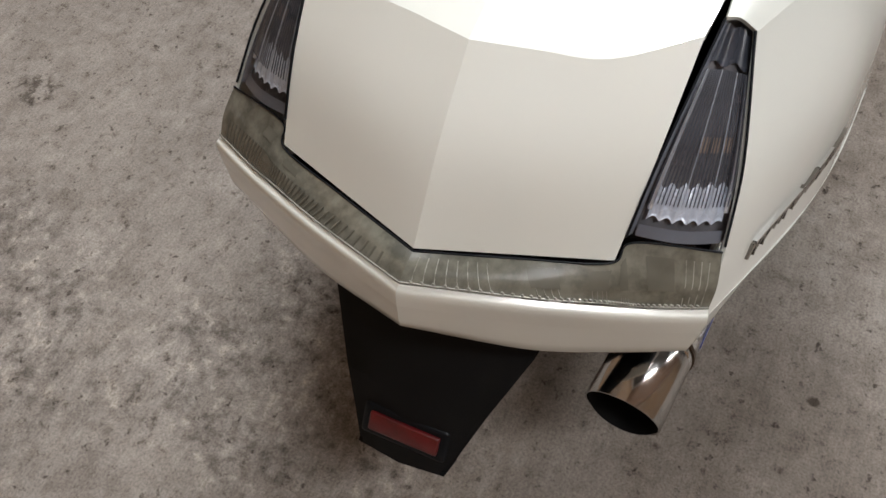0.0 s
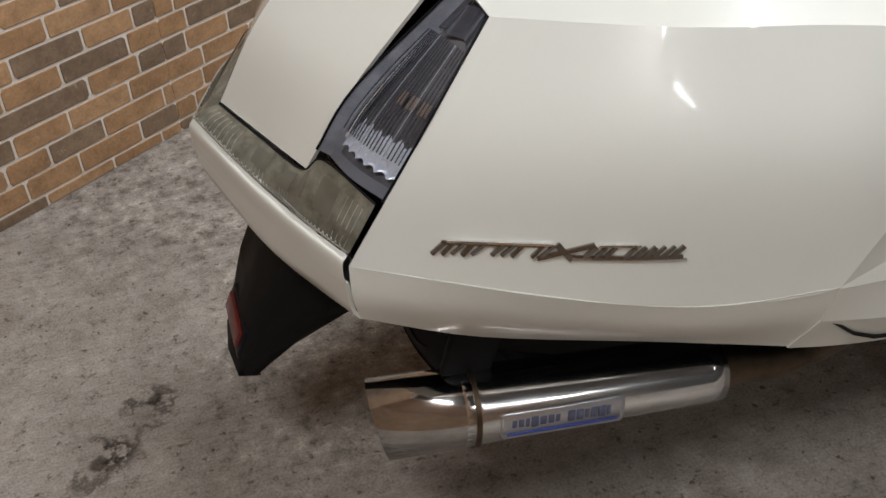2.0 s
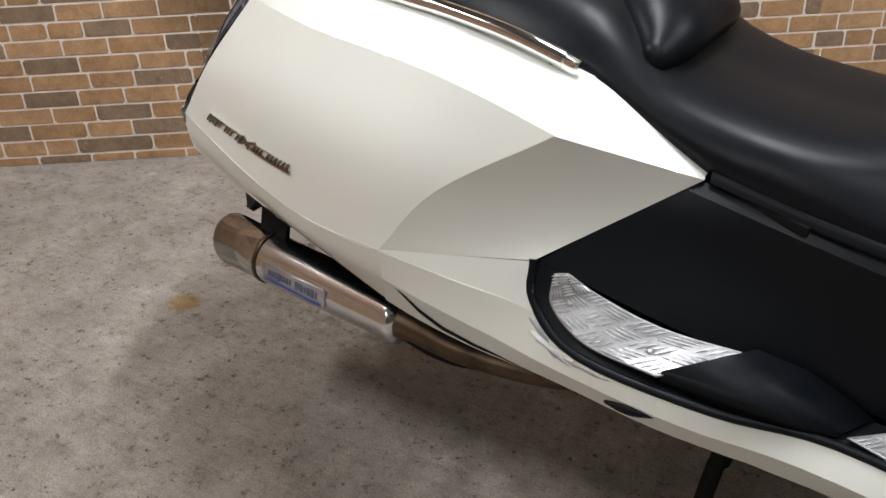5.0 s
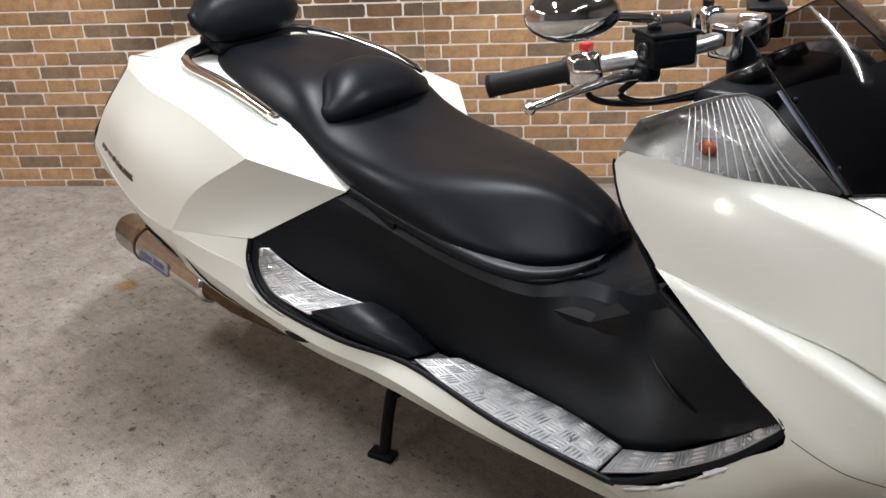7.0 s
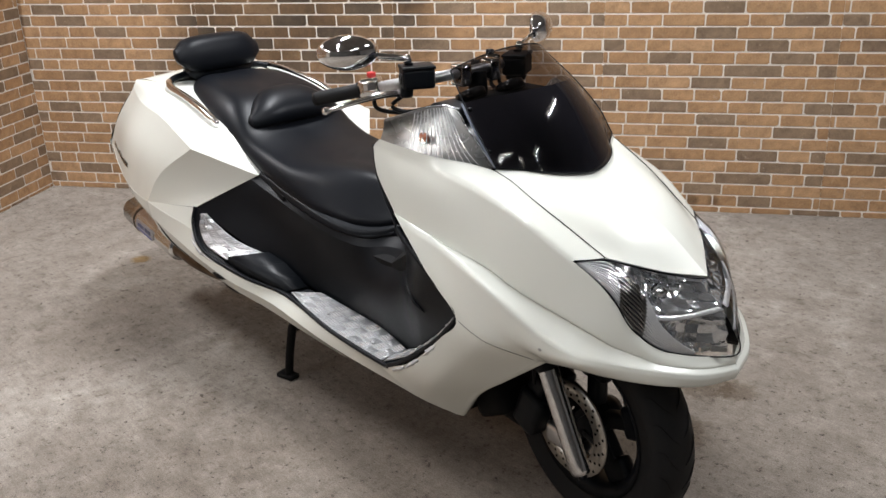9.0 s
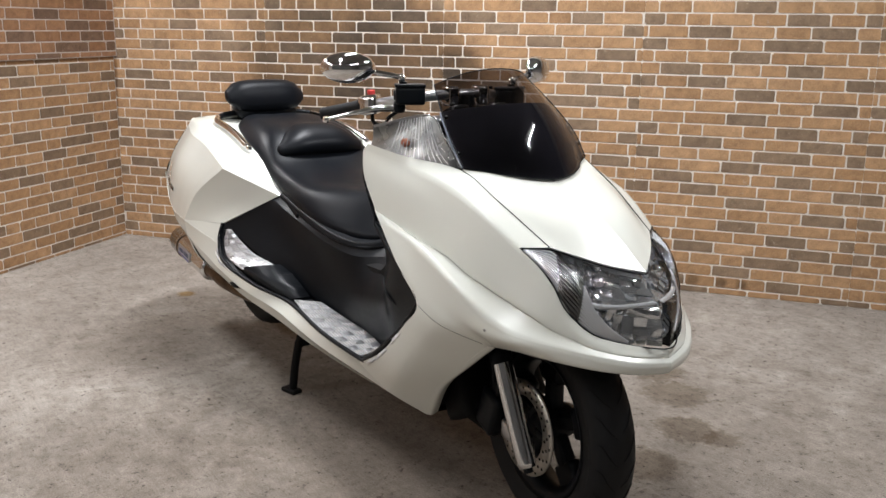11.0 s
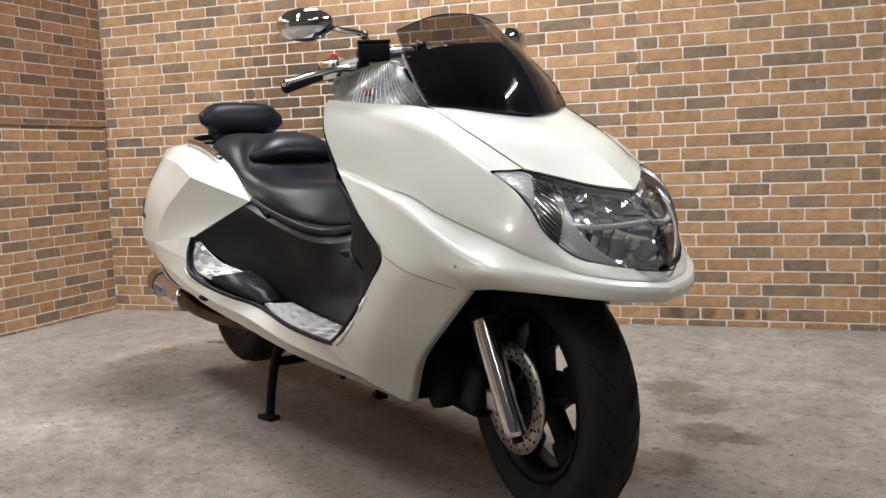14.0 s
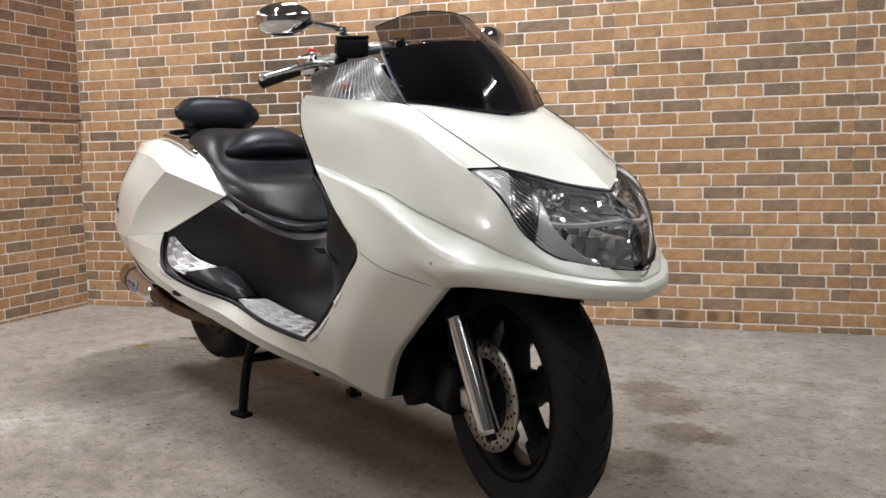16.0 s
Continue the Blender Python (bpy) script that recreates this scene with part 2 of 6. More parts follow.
def concrete():
    m = material("worn_concrete", (0.3, 0.28, 0.25), 0.72, spec=0.12)
    t, n, l, b = nodes_of(m)
    huge, big, mid, fine, pit = noise_node(m, 0.9, 5), noise_node(m, 6.5, 12, 0.74), noise_node(m, 38, 10, 0.78), noise_node(m, 230, 6, 0.75), noise_node(m, 62, 4, 0.55)
    c = ramp_node(m, big.outputs["Fac"], [(0.30, (0.31, 0.278, 0.244)), (0.45, (0.37, 0.334, 0.297)), (0.56, (0.40, 0.363, 0.324)), (0.70, (0.48, 0.442, 0.400))]).outputs[0]
    c = mix_node(m, "MULTIPLY", 1.0, c, ramp_node(m, huge.outputs["Fac"], [(0.35, (0.80, 0.78, 0.76)), (0.65, (1.10, 1.09, 1.08))]).outputs[0])
    c = mix_node(m, "MULTIPLY", 1.0, c, ramp_node(m, mid.outputs["Fac"], [(0.35, (0.42, 0.40, 0.38)), (0.43, (0.88, 0.87, 0.86)), (0.56, (0.98, 0.98, 0.98)), (0.69, (1.10, 1.095, 1.09))]).outputs[0])
    c = mix_node(m, "MULTIPLY", 1.0, c, ramp_node(m, pit.outputs["Fac"], [(0.29, (0.36, 0.34, 0.33)), (0.365, (1.0, 1.0, 1.0))]).outputs[0])
    c = mix_node(m, "MULTIPLY", 1.0, c, ramp_node(m, fine.outputs["Fac"], [(0.32, (0.56,)), (0.5, (0.93,)), (0.68, (1.20,))]).outputs[0])
    grime = noise_node(m, 13, 8, 0.68)
    c = mix_node(m, "MULTIPLY", 1.0, c, ramp_node(m, grime.outputs["Fac"], [(0.34, (0.90, 0.89, 0.88)), (0.48, (1.0, 1.0, 1.0)), (0.66, (1.06, 1.06, 1.06))]).outputs[0])
    # fine trowel streaks that run along the back wall
    tc, turn = n.new("ShaderNodeTexCoord"), n.new("ShaderNodeMapping")
    turn.inputs["Rotation"].default_value = (0, 0, radians(-62))
    turn.inputs["Scale"].default_value = (16, 130, 1)
    streak = n.new("ShaderNodeTexNoise")
    streak.inputs["Scale"].default_value, streak.inputs["Detail"].default_value = 1.0, 6
    l.new(tc.outputs["Object"], turn.inputs["Vector"]), l.new(turn.outputs[0], streak.inputs["Vector"])
    c = mix_node(m, "MULTIPLY", 1.0, c, ramp_node(m, streak.outputs["Fac"], [(0.36, (0.93,)), (0.5, (1.0,)), (0.64, (1.05,))]).outputs[0])
    # sparse dark chips
    cell = n.new("ShaderNodeTexVoronoi")
    cell.inputs["Scale"].default_value = 11
    warp = mix_node(m, "LINEAR_LIGHT", 0.03, tc.outputs["Object"], mid.outputs["Color"])
    l.new(warp, cell.inputs["Vector"])
    c = mix_node(m, "MULTIPLY", 1.0, c, ramp_node(m, cell.outputs["Distance"], [(0.035, (0.34, 0.32, 0.30)), (0.085, (1.0, 1.0, 1.0))]).outputs[0])
    coord = n.new("ShaderNodeTexCoord")
    coarse, ragged = noise_node(m, 7, 4), noise_node(m, 34, 6, 0.7)
    rough_patch = ramp_node(m, ragged.outputs["Fac"], [(0.36, (0.50, 0.49, 0.48)), (0.48, (0.88, 0.88, 0.88)), (0.56, (1.0, 1.0, 1.0)), (0.66, (1.45, 1.45, 1.43))]).outputs[0]
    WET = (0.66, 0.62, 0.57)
    vein = noise_node(m, 17, 5, 0.6)
    CRACK = ramp_node(m, vein.outputs["Fac"], [(0.44, (1.0, 1.0, 1.0)), (0.485, (0.42, 0.40, 0.38)), (0.515, (0.42, 0.40, 0.38)), (0.57, (0.9, 0.9, 0.9))]).outputs[0]
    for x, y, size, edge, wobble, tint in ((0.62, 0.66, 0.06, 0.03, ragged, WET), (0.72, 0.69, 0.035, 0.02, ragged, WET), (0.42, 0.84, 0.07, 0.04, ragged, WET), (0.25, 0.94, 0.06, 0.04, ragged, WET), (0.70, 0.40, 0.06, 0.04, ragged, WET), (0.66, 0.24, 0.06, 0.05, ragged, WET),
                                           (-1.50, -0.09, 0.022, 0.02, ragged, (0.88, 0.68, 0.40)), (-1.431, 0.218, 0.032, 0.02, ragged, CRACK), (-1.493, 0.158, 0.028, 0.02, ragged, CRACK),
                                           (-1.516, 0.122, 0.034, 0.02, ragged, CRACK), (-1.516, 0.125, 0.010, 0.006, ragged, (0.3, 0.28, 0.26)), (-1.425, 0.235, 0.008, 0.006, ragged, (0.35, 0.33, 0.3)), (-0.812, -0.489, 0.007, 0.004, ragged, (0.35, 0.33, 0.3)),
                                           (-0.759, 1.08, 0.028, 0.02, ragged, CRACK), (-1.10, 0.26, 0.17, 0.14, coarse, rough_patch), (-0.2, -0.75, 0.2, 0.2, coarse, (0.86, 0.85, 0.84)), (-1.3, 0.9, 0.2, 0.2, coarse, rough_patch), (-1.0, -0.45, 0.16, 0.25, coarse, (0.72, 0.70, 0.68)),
                                           # broad soft patches put the weaker light towards the front into the colour
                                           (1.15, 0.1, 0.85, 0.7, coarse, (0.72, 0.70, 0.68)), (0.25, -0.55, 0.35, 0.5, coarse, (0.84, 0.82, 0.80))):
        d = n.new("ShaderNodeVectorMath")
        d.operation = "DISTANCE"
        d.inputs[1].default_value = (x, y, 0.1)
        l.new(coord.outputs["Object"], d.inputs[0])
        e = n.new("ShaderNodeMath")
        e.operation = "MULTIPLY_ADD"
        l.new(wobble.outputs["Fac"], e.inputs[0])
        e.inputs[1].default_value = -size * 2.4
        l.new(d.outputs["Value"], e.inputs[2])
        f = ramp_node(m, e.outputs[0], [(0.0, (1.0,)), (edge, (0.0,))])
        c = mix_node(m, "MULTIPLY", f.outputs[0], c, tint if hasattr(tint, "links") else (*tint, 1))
    l.new(c, b.inputs["Base Color"])
    l.new(ramp_node(m, big.outputs["Fac"], [(0.3, (0.72,)), (0.7, (0.9,))]).outputs[0], b.inputs["Roughness"])
    h = mix_node(m, "ADD", 0.6, mid.outputs["Color"], fine.outputs["Color"])
    bump_from(m, h, 0.6, 0.005)
    return m


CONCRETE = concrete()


# ---- mesh helpers ----
def part(name, bm, mat, parent=None, label="", smooth=True):
    me = bpy.data.meshes.new(name)
    bm.to_mesh(me)
    bm.free()
    for p in me.polygons:
        p.use_smooth = smooth
    me.materials.append(mat)
    ob = new(name, me)
    ob.parent = parent
    return tagged(ob, label)


def empty(name, parent=None, **tags):
    ob = new(name)
    ob.parent = parent
    return tagged(ob, **tags)


def catmull(points, n):
    """Points along a smooth line through the given ones, n to a span."""
    p = [Vector(q) for q in points]
    if len(p) == 2:
        return [p[0].lerp(p[1], i / n) for i in range(n + 1)]
    out = []
    for i in range(len(p) - 1):
        a, b, c, d = p[max(i - 1, 0)], p[i], p[i + 1], p[min(i + 2, len(p) - 1)]
        if i == 0:
            a = 2 * b - c
        if i == len(p) - 2:
            d = 2 * c - b
        for k in range(n):
            t = k / n
            out.append(0.5 * (2 * b + (c - a) * t + (2 * a - 5 * b + 4 * c - d) * t * t + (3 * b - a - 3 * c + d) * t ** 3))
    return out + [p[-1]]


def grid_of(rows, nu, nv):
    lines = [catmull(r, nu) for r in rows]
    columns = [catmull([l[i] for l in lines], nv) for i in range(len(lines[0]))]
    return [[c[j] for c in columns] for j in range(len(columns[0]))]


def skin(bm, grid, closed=False):
    v = [[bm.verts.new(p) for p in row] for row in grid]
    made = []
    for a, b in zip(v, v[1:]):
        for i in range(len(a) if closed else len(a) - 1):
            j = (i + 1) % len(a)
            made.append(bm.faces.new((a[i], a[j], b[j], b[i])))
    return made


def outward(faces, heart):
    total = 0.0
    for f in faces:
        f.normal_update()
        total += f.normal.dot(f.calc_center_median() - Vector(heart)) * f.calc_area()
    if total < 0:
        for f in faces:
            f.normal_flip()


def sided(rows, s):
    return [[(x, s * w, z) for x, w, z in r] for r in rows]


def both(rows):
    """Half rows, from an edge in to the middle, made whole."""
    return [[(x, -w, z) for x, w, z in r] + [(x, w, z) for x, w, z in reversed(r[:-1])] for r in rows]


def shell(bm, g, thick, heart):
    """A sheet with crisp edges: outer skin, inner skin and a rim of its own."""
    h, w = len(g), len(g[0])
    faces = skin(bm, g)
    outward(faces, heart)
    if not thick:
        return
    side = 0.0
    normal = []
    for j in range(h):
        row = []
        for i in range(w):
            a = g[j][min(i + 1, w - 1)] - g[j][max(i - 1, 0)]
            b = g[min(j + 1, h - 1)][i] - g[max(j - 1, 0)][i]
            n = a.cross(b)
            n = n.normalized() if n.length > 1e-12 else Vector()
            side += n.dot(g[j][i] - Vector(heart))
            row.append(n)
        normal.append(row)
    s = -thick if side > 0 else thick
    inner = [[g[j][i] + normal[j][i] * s for i in range(w)] for j in range(h)]
    skin(bm, inner)
    for a, b in (([r[0] for r in g], [r[0] for r in inner]), ([r[-1] for r in g], [r[-1] for r in inner]), (g[0], inner[0]), (g[-1], inner[-1])):
        skin(bm, [a, b])


def panel(name, patches, mat, parent, nu=6, nv=6, thick=0.004, label="", heart=None):
    """Curved sheets, each given by rows of points, as one part with a thickness inwards."""
    bm = bmesh.new()
    for rows in patches:
        g = grid_of(rows, nu, nv)
        q = [p for r in g for p in r]
        c = sum(q, Vector()) / len(q)
        shell(bm, g, thick, heart or (c.x, 0, min(c.z, 0.45)))
    return part(name, bm, mat, parent, label)


def tube(bm, points, radius, n=4, sides=10, ends=True):
    """A round bar along a smooth line; radius may be a number or one for each point."""
    line = catmull(points, n)
    r = catmull([(q, 0, 0) for q in radius], n) if isinstance(radius, (list, tuple)) else [(radius, 0, 0)] * len(line)
    rings, up = [], Vector((0.13, 0.27, 0.95))
    for i, p in enumerate(line):
        d = (line[min(i + 1, len(line) - 1)] - line[max(i - 1, 0)]).normalized()
        a = d.cross(up).normalized()
        b = d.cross(a)
        rings.append([p + r[i][0] * (a * math.cos(2 * math.pi * k / sides) + b * math.sin(2 * math.pi * k / sides)) for k in range(sides)])
    faces = skin(bm, rings, True)
    if ends:
        for ring in (rings[0], rings[-1]):
            faces.append(bm.faces.new([bm.verts.new(p) for p in ring]))
    bmesh.ops.recalc_face_normals(bm, faces=faces)


def lathe(bm, profile, center, axis="y", sides=48, arc=(0, 2 * math.pi)):
    """Turn a profile of (radius, along) about an axis through center."""
    c = Vector(center)
    full = arc[1] - arc[0] > 6.28
    rows = []
    for k in range(sides + (0 if full else 1)):
        t = arc[0] + (arc[1] - arc[0]) * k / sides
        rows.append([c + Vector((r * math.cos(t), a, r * math.sin(t))) if axis == "y" else c + Vector((r * math.cos(t), r * math.sin(t), a)) for r, a in profile])
    if full:
        rows.append(rows[0])
    faces = skin(bm, rows)
    bmesh.ops.remove_doubles(bm, verts=bm.verts, dist=1e-5)
    bmesh.ops.recalc_face_normals(bm, faces=bm.faces)


def box(bm, size, m=Matrix(), bevel=0.0, segments=2):
    r = bmesh.ops.create_cube(bm, size=1, matrix=m @ Matrix.Diagonal((*size, 1)))
    if bevel:
        es = list({e for v in r["verts"] for e in v.link_edges})
        bmesh.ops.bevel(bm, geom=es, offset=bevel, segments=segments, affect="EDGES", profile=0.6)


def ball(bm, m, size, sides=20, rings=12):
    bmesh.ops.create_uvsphere(bm, u_segments=sides, v_segments=rings, radius=1, matrix=m @ Matrix.Diagonal((*size, 1)))


def along(a, b):
    """A frame at a whose z axis points to b."""
    a, b = Vector(a), Vector(b)
    return Matrix.Translation(a) @ (b - a).to_track_quat("Z", "Y").to_matrix().to_4x4()


# ---- the room ----
def slab(name, size, m, mat, label, category):
    bm = bmesh.new()
    box(bm, size)
    ob = part(name, bm, mat, None, label, smooth=False)
    ob.matrix_world = m
    return tagged(ob, label, category, kind="structure")


floor = slab("floor", (9, 9, 0.2), WALL @ pose(3, -3, -0.1), CONCRETE, "worn grey concrete floor with stains, pits and dimming painted towards the front", "floor")
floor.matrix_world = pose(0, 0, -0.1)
wall_back = slab("wall_back", (7.2, 0.2, CEIL), WALL @ pose(3.3, 0.1 + 0.001, CEIL / 2), MORTAR, "brown brick wall with pale mortar joints", "wall")
wall_left = slab("wall_left", (6.6, 0.2, CEIL), LEFT @ pose(3.1, -0.1 - 0.001, CEIL / 2), MORTAR, "brown brick side wall with pale mortar joints", "wall")
# two unseen walls, added; their tones steer fill and reflections
slab("wall_front", (7.2, 0.2, CEIL), WALL @ pose(3.3, -6.1, CEIL / 2), PLAIN, "unseen plain wall added behind the camera", "wall")
slab("wall_right", (6.6, 0.2, CEIL), LEFT @ pose(3.1, 6.6, CEIL / 2), PALE, "unseen plain wall added to close the room", "wall")
slab("ceiling", (7.6, 7.0, 0.15), WALL @ pose(3.2, -3.0, CEIL + 0.075), CEILING, "pale painted ceiling", "ceiling")


def tube_fixture():
    root = empty("ceiling_light", label="white twin tube ceiling light, lit", category="ceiling light", group="ceiling lights")
    bm = bmesh.new()
    box(bm, (0.98, 0.12, 0.05), pose(0, 0, -0.026), 0.01)
    part("housing", bm, FIXTURE, root)
    for y in (-0.035, 0.035):
        bm = bmesh.new()
        tube(bm, [(-0.45, y, -0.068), (0.45, y, -0.068)], 0.014, 2)
        part("tube", bm, TUBE, root)
    return root


first = tube_fixture()
first.matrix_world = WALL @ pose(*TUBES[0][:2], CEIL, 0, 0, 90)
for u, v, watts in TUBES[1:]:
    copy_thing(first, WALL @ pose(u, v, CEIL, 0, 0, 90))


# ---- the scooter: x ahead, y to its left ----
scooter = empty("scooter", label="large pearl white maxi scooter on its centre stand", category="scooter")
R, L = -1, 1

# dark inner frame that the panels hang on
bm = bmesh.new()
CORE = [(-1.15, 0.13, 0.56, 0.62), (-1.05, 0.19, 0.50, 0.72), (-0.85, 0.23, 0.46, 0.76), (-0.6, 0.25, 0.43, 0.74), (-0.42, 0.23, 0.42, 0.68), (-0.25, 0.165, 0.36, 0.60),
        (0.0, 0.16, 0.30, 0.54), (0.25, 0.165, 0.27, 0.55), (0.42, 0.20, 0.27, 0.66), (0.50, 0.20, 0.30, 0.78), (0.58, 0.165, 0.42, 0.81)]
skin(bm, [[(x, -w, lo), (x, -w, hi - 0.03), (x, -w * 0.7, hi), (x, w * 0.7, hi), (x, w, hi - 0.03), (x, w, lo), (x, 0.6 * w, lo - 0.02), (x, -0.6 * w, lo - 0.02)] for x, w, lo, hi in CORE], True)
for x, w, lo, hi in (CORE[0], CORE[-1]):
    bm.faces.new([bm.verts.new(p) for p in ((x, -w, lo), (x, -w, hi), (x, w, hi), (x, w, lo))])
bmesh.ops.recalc_face_normals(bm, faces=bm.faces)
part("inner_frame", bm, MATT, scooter, smooth=False)

# tail
CREASE = [(-1.012, 0.2135, 0.7855), (-0.85, 0.262, 0.770), (-0.70, 0.278, 0.755), (-0.57, 0.298, 0.737), (-0.443, 0.314, 0.708)]
LOW = [(-1.163, 0.257, 0.586), (-0.93, 0.326, 0.530), (-0.79, 0.350, 0.508), (-0.72, 0.357, 0.503), (-0.688, 0.360, 0.507)]
MIDA = [(-1.098, 0.246, 0.68), (-0.90, 0.312, 0.655), (-0.75, 0.334, 0.637), (-0.66, 0.343, 0.622), (-0.60, 0.345, 0.61)]
FOLD = [(-1.156, 0.250, 0.514), (-1.033, 0.256, 0.456), (-0.85, 0.300, 0.430), (-0.70, 0.330, 0.402)]
FOLDTOP = [(-1.163, 0.257, 0.586), (-0.98, 0.314, 0.541), (-0.83, 0.346, 0.512), (-0.688, 0.360, 0.507)]
FOLDMID = [(-1.163, 0.258, 0.55), (-1.0, 0.295, 0.50), (-0.84, 0.333, 0.47), (-0.69, 0.350, 0.455)]
for s in (R, L):
    panel("side_cover", [sided([CREASE, MIDA, LOW], s)], PEARL, scooter, 5, 5, label="pearl white side cover")
    panel("facet_panel", [sided([[(-0.443, 0.314, 0.707), (-0.297, 0.196, 0.634)], [(-0.60, 0.345, 0.61), (-0.384, 0.2545, 0.5815)], [(-0.688, 0.360, 0.507), (-0.471, 0.313, 0.529)]], s)], PEARL, scooter, 5, 5, label="flat facet ahead of the side cover")
    panel("lower_fold", [sided([FOLDTOP, FOLDMID, FOLD], s)], PEARL, scooter, 5, 5)
    panel("tail_shoulder", [sided([CREASE, [(-1.024, 0.198, 0.8025), (-0.85, 0.226, 0.802), (-0.70, 0.238, 0.790), (-0.57, 0.248, 0.765), (-0.445, 0.258, 0.735)],
                                   [(-1.032, 0.187, 0.8062), (-0.85, 0.18, 0.815), (-0.70, 0.188, 0.802), (-0.57, 0.194, 0.778), (-0.45, 0.195, 0.742)]], s)], PEARL, scooter, 4, 5, heart=(-0.6, 0, 0.5))
    panel("shoulder_point", [sided([[(-0.443, 0.314, 0.707), (-0.37, 0.255, 0.6705), (-0.297, 0.196, 0.634)], [(-0.445, 0.258, 0.735), (-0.375, 0.225, 0.687), (-0.298, 0.19, 0.637)],
                                    [(-0.45, 0.195, 0.742), (-0.375, 0.18, 0.692), (-0.3, 0.17, 0.637)]], s)], PEARL, scooter, 4, 5, heart=(-0.6, 0, 0.5))
for s in (R, L):
    panel("rear_deck", [sided([[(-1.056, 0.176, 0.800), (-1.096, 0.112, 0.784), (-1.113, 0.054, 0.786), (-1.128, 0, 0.789)], [(-0.99, 0.181, 0.812), (-1.0, 0.12, 0.816), (-1.01, 0.06, 0.818), (-1.02, 0, 0.820)],
                          [(-0.85, 0.18, 0.815), (-0.85, 0.12, 0.822), (-0.85, 0.06, 0.826), (-0.85, 0, 0.828)]], s)], PEARL, scooter, 4, 4, heart=(-0.9, 0, 0.5))
for s in (R, L):
    panel("seat_deck", [sided([[(-0.85, 0.18, 0.8145), (-0.70, 0.188, 0.8015), (-0.57, 0.194, 0.7775), (-0.45, 0.195, 0.7415)], [(-0.85, 0.05, 0.811), (-0.70, 0.09, 0.788), (-0.57, 0.12, 0.762), (-0.45, 0.12, 0.725)]], s)], PEARL, scooter, 4, 3, heart=(-0.7, 0, 0.5))
BOTTOM = [(-1.178, 0.166, 0.640), (-1.198, 0.112, 0.640), (-1.218, 0.056, 0.639), (-1.238, 0, 0.638)]
for s in (R, L):
    panel("rear_panel", [sided([[(-1.056, 0.176, 0.800), (-1.096, 0.112, 0.784), (-1.113, 0.054, 0.786), (-1.128, 0, 0.789)], [(-1.128, 0.172, 0.718), (-1.155, 0.112, 0.714), (-1.174, 0.055, 0.716), (-1.19, 0, 0.717)], BOTTOM], s)], PEARL, scooter, 4, 5, heart=(-0.9, 0, 0.65))
    lamp = empty("tail_lamp", scooter, label="smoked tail lamp column with chrome ribs")
    GRID = [[(-1.033, 0.186, 0.8055), (-1.026, 0.197, 0.802), (-1.0125, 0.2115, 0.786)], [(-1.126, 0.174, 0.720), (-1.110, 0.208, 0.716), (-1.081, 0.2402, 0.704)],
            [(-1.166, 0.169, 0.661), (-1.154, 0.212, 0.656), (-1.126, 0.2505, 0.644)]]
    panel("lens", [sided(GRID, s)], GLASS, lamp, 6, 6, 0.0, heart=(-0.9, 0, 0.65))
    back = [[(x + 0.018, w, z - 0.013) for x, w, z in r] for r in GRID]
    panel("reflector", [sided(back, s)], TAILBACK, lamp, 6, 6, 0.0, heart=(-0.9, 0, 0.65))
    g = grid_of(sided([[(x + 0.007, w, z - 0.005) for x, w, z in r] for r in GRID], s), 12, 12)
    for k in range(2, 23):
        bm = bmesh.new()
        tube(bm, [g[j][k] for j in (4, 9, 14, 18)], 0.0006, 3, 4, False)
        part("rib", bm, LAMPSILVER if k % 7 == 3 else DARKLENS, lamp)
    low = grid_of(sided([[(x + 0.011, w, z - 0.009) for x, w, z in r] for r in GRID], s), 24, 24)
    bm = bmesh.new()
    rows = []
    for j in range(29, 43):
        rows.append([q + Vector((0.014 * (1 - (j - 29) / 13) ** 2 + 0.0035 * abs(math.sin(i * 0.48)), 0, 0.003 * abs(math.sin(i * 0.48)) if j == 42 else 0)) for i, q in enumerate(low[j][5:-5])])
    skin(bm, rows)
    part("bulb_reflector", bm, RIBBED, lamp, "bright fluted reflector")
    bm = bmesh.new()
    skin(bm, [[q + Vector((-0.003, 0, 0)) for q in r[3:-3]] for r in low[43:48]])
    part("shelf", bm, SHELF, lamp)
    for k in range(3):
        bm = bmesh.new()
        skin(bm, [r[20 + 7 * k:26 + 7 * k] for r in low[19:23]])
        part("bulb_window", bm, WINDOW, lamp, "dull brown window")
    bm = bmesh.new()
    skin(bm, [[q + Vector((0.004 * math.sin(i * 0.3), 0, 0)) for i, q in enumerate(r[4:-4])] for r in low[1:8]])
    part("top_reflector", bm, DARKLENS, lamp)
    bm = bmesh.new()
    tube(bm, [low[j][5] for j in range(8, 42, 6)], 0.0022, 3, 6)
    part("bright_edge", bm, SILVER, lamp)
    for c, dw in ((-1, -0.003), (0, 0.003)):
        edge = [q[c] for q in GRID]
        panel("side_wall", [sided([edge, [(x + 0.018, w + dw, z - 0.013) for x, w, z in edge]], s)], LAMPSILVER, lamp, 6, 2, 0.0)
    bm = bmesh.new()
    tube(bm, [low[j][-5] for j in range(8, 42, 6)], 0.0022, 3, 6)
    part("bright_edge", bm, SILVER, lamp)
    for k, r in (("outer_edge", [q[-1] for q in GRID]), ("inner_edge", [q[0] for q in GRID])):
        bm = bmesh.new()
        tube(bm, [(x, s * w, z) for x, w, z in r], 0.0013, 6, 6)
        part("seal", bm, BLACK, lamp)
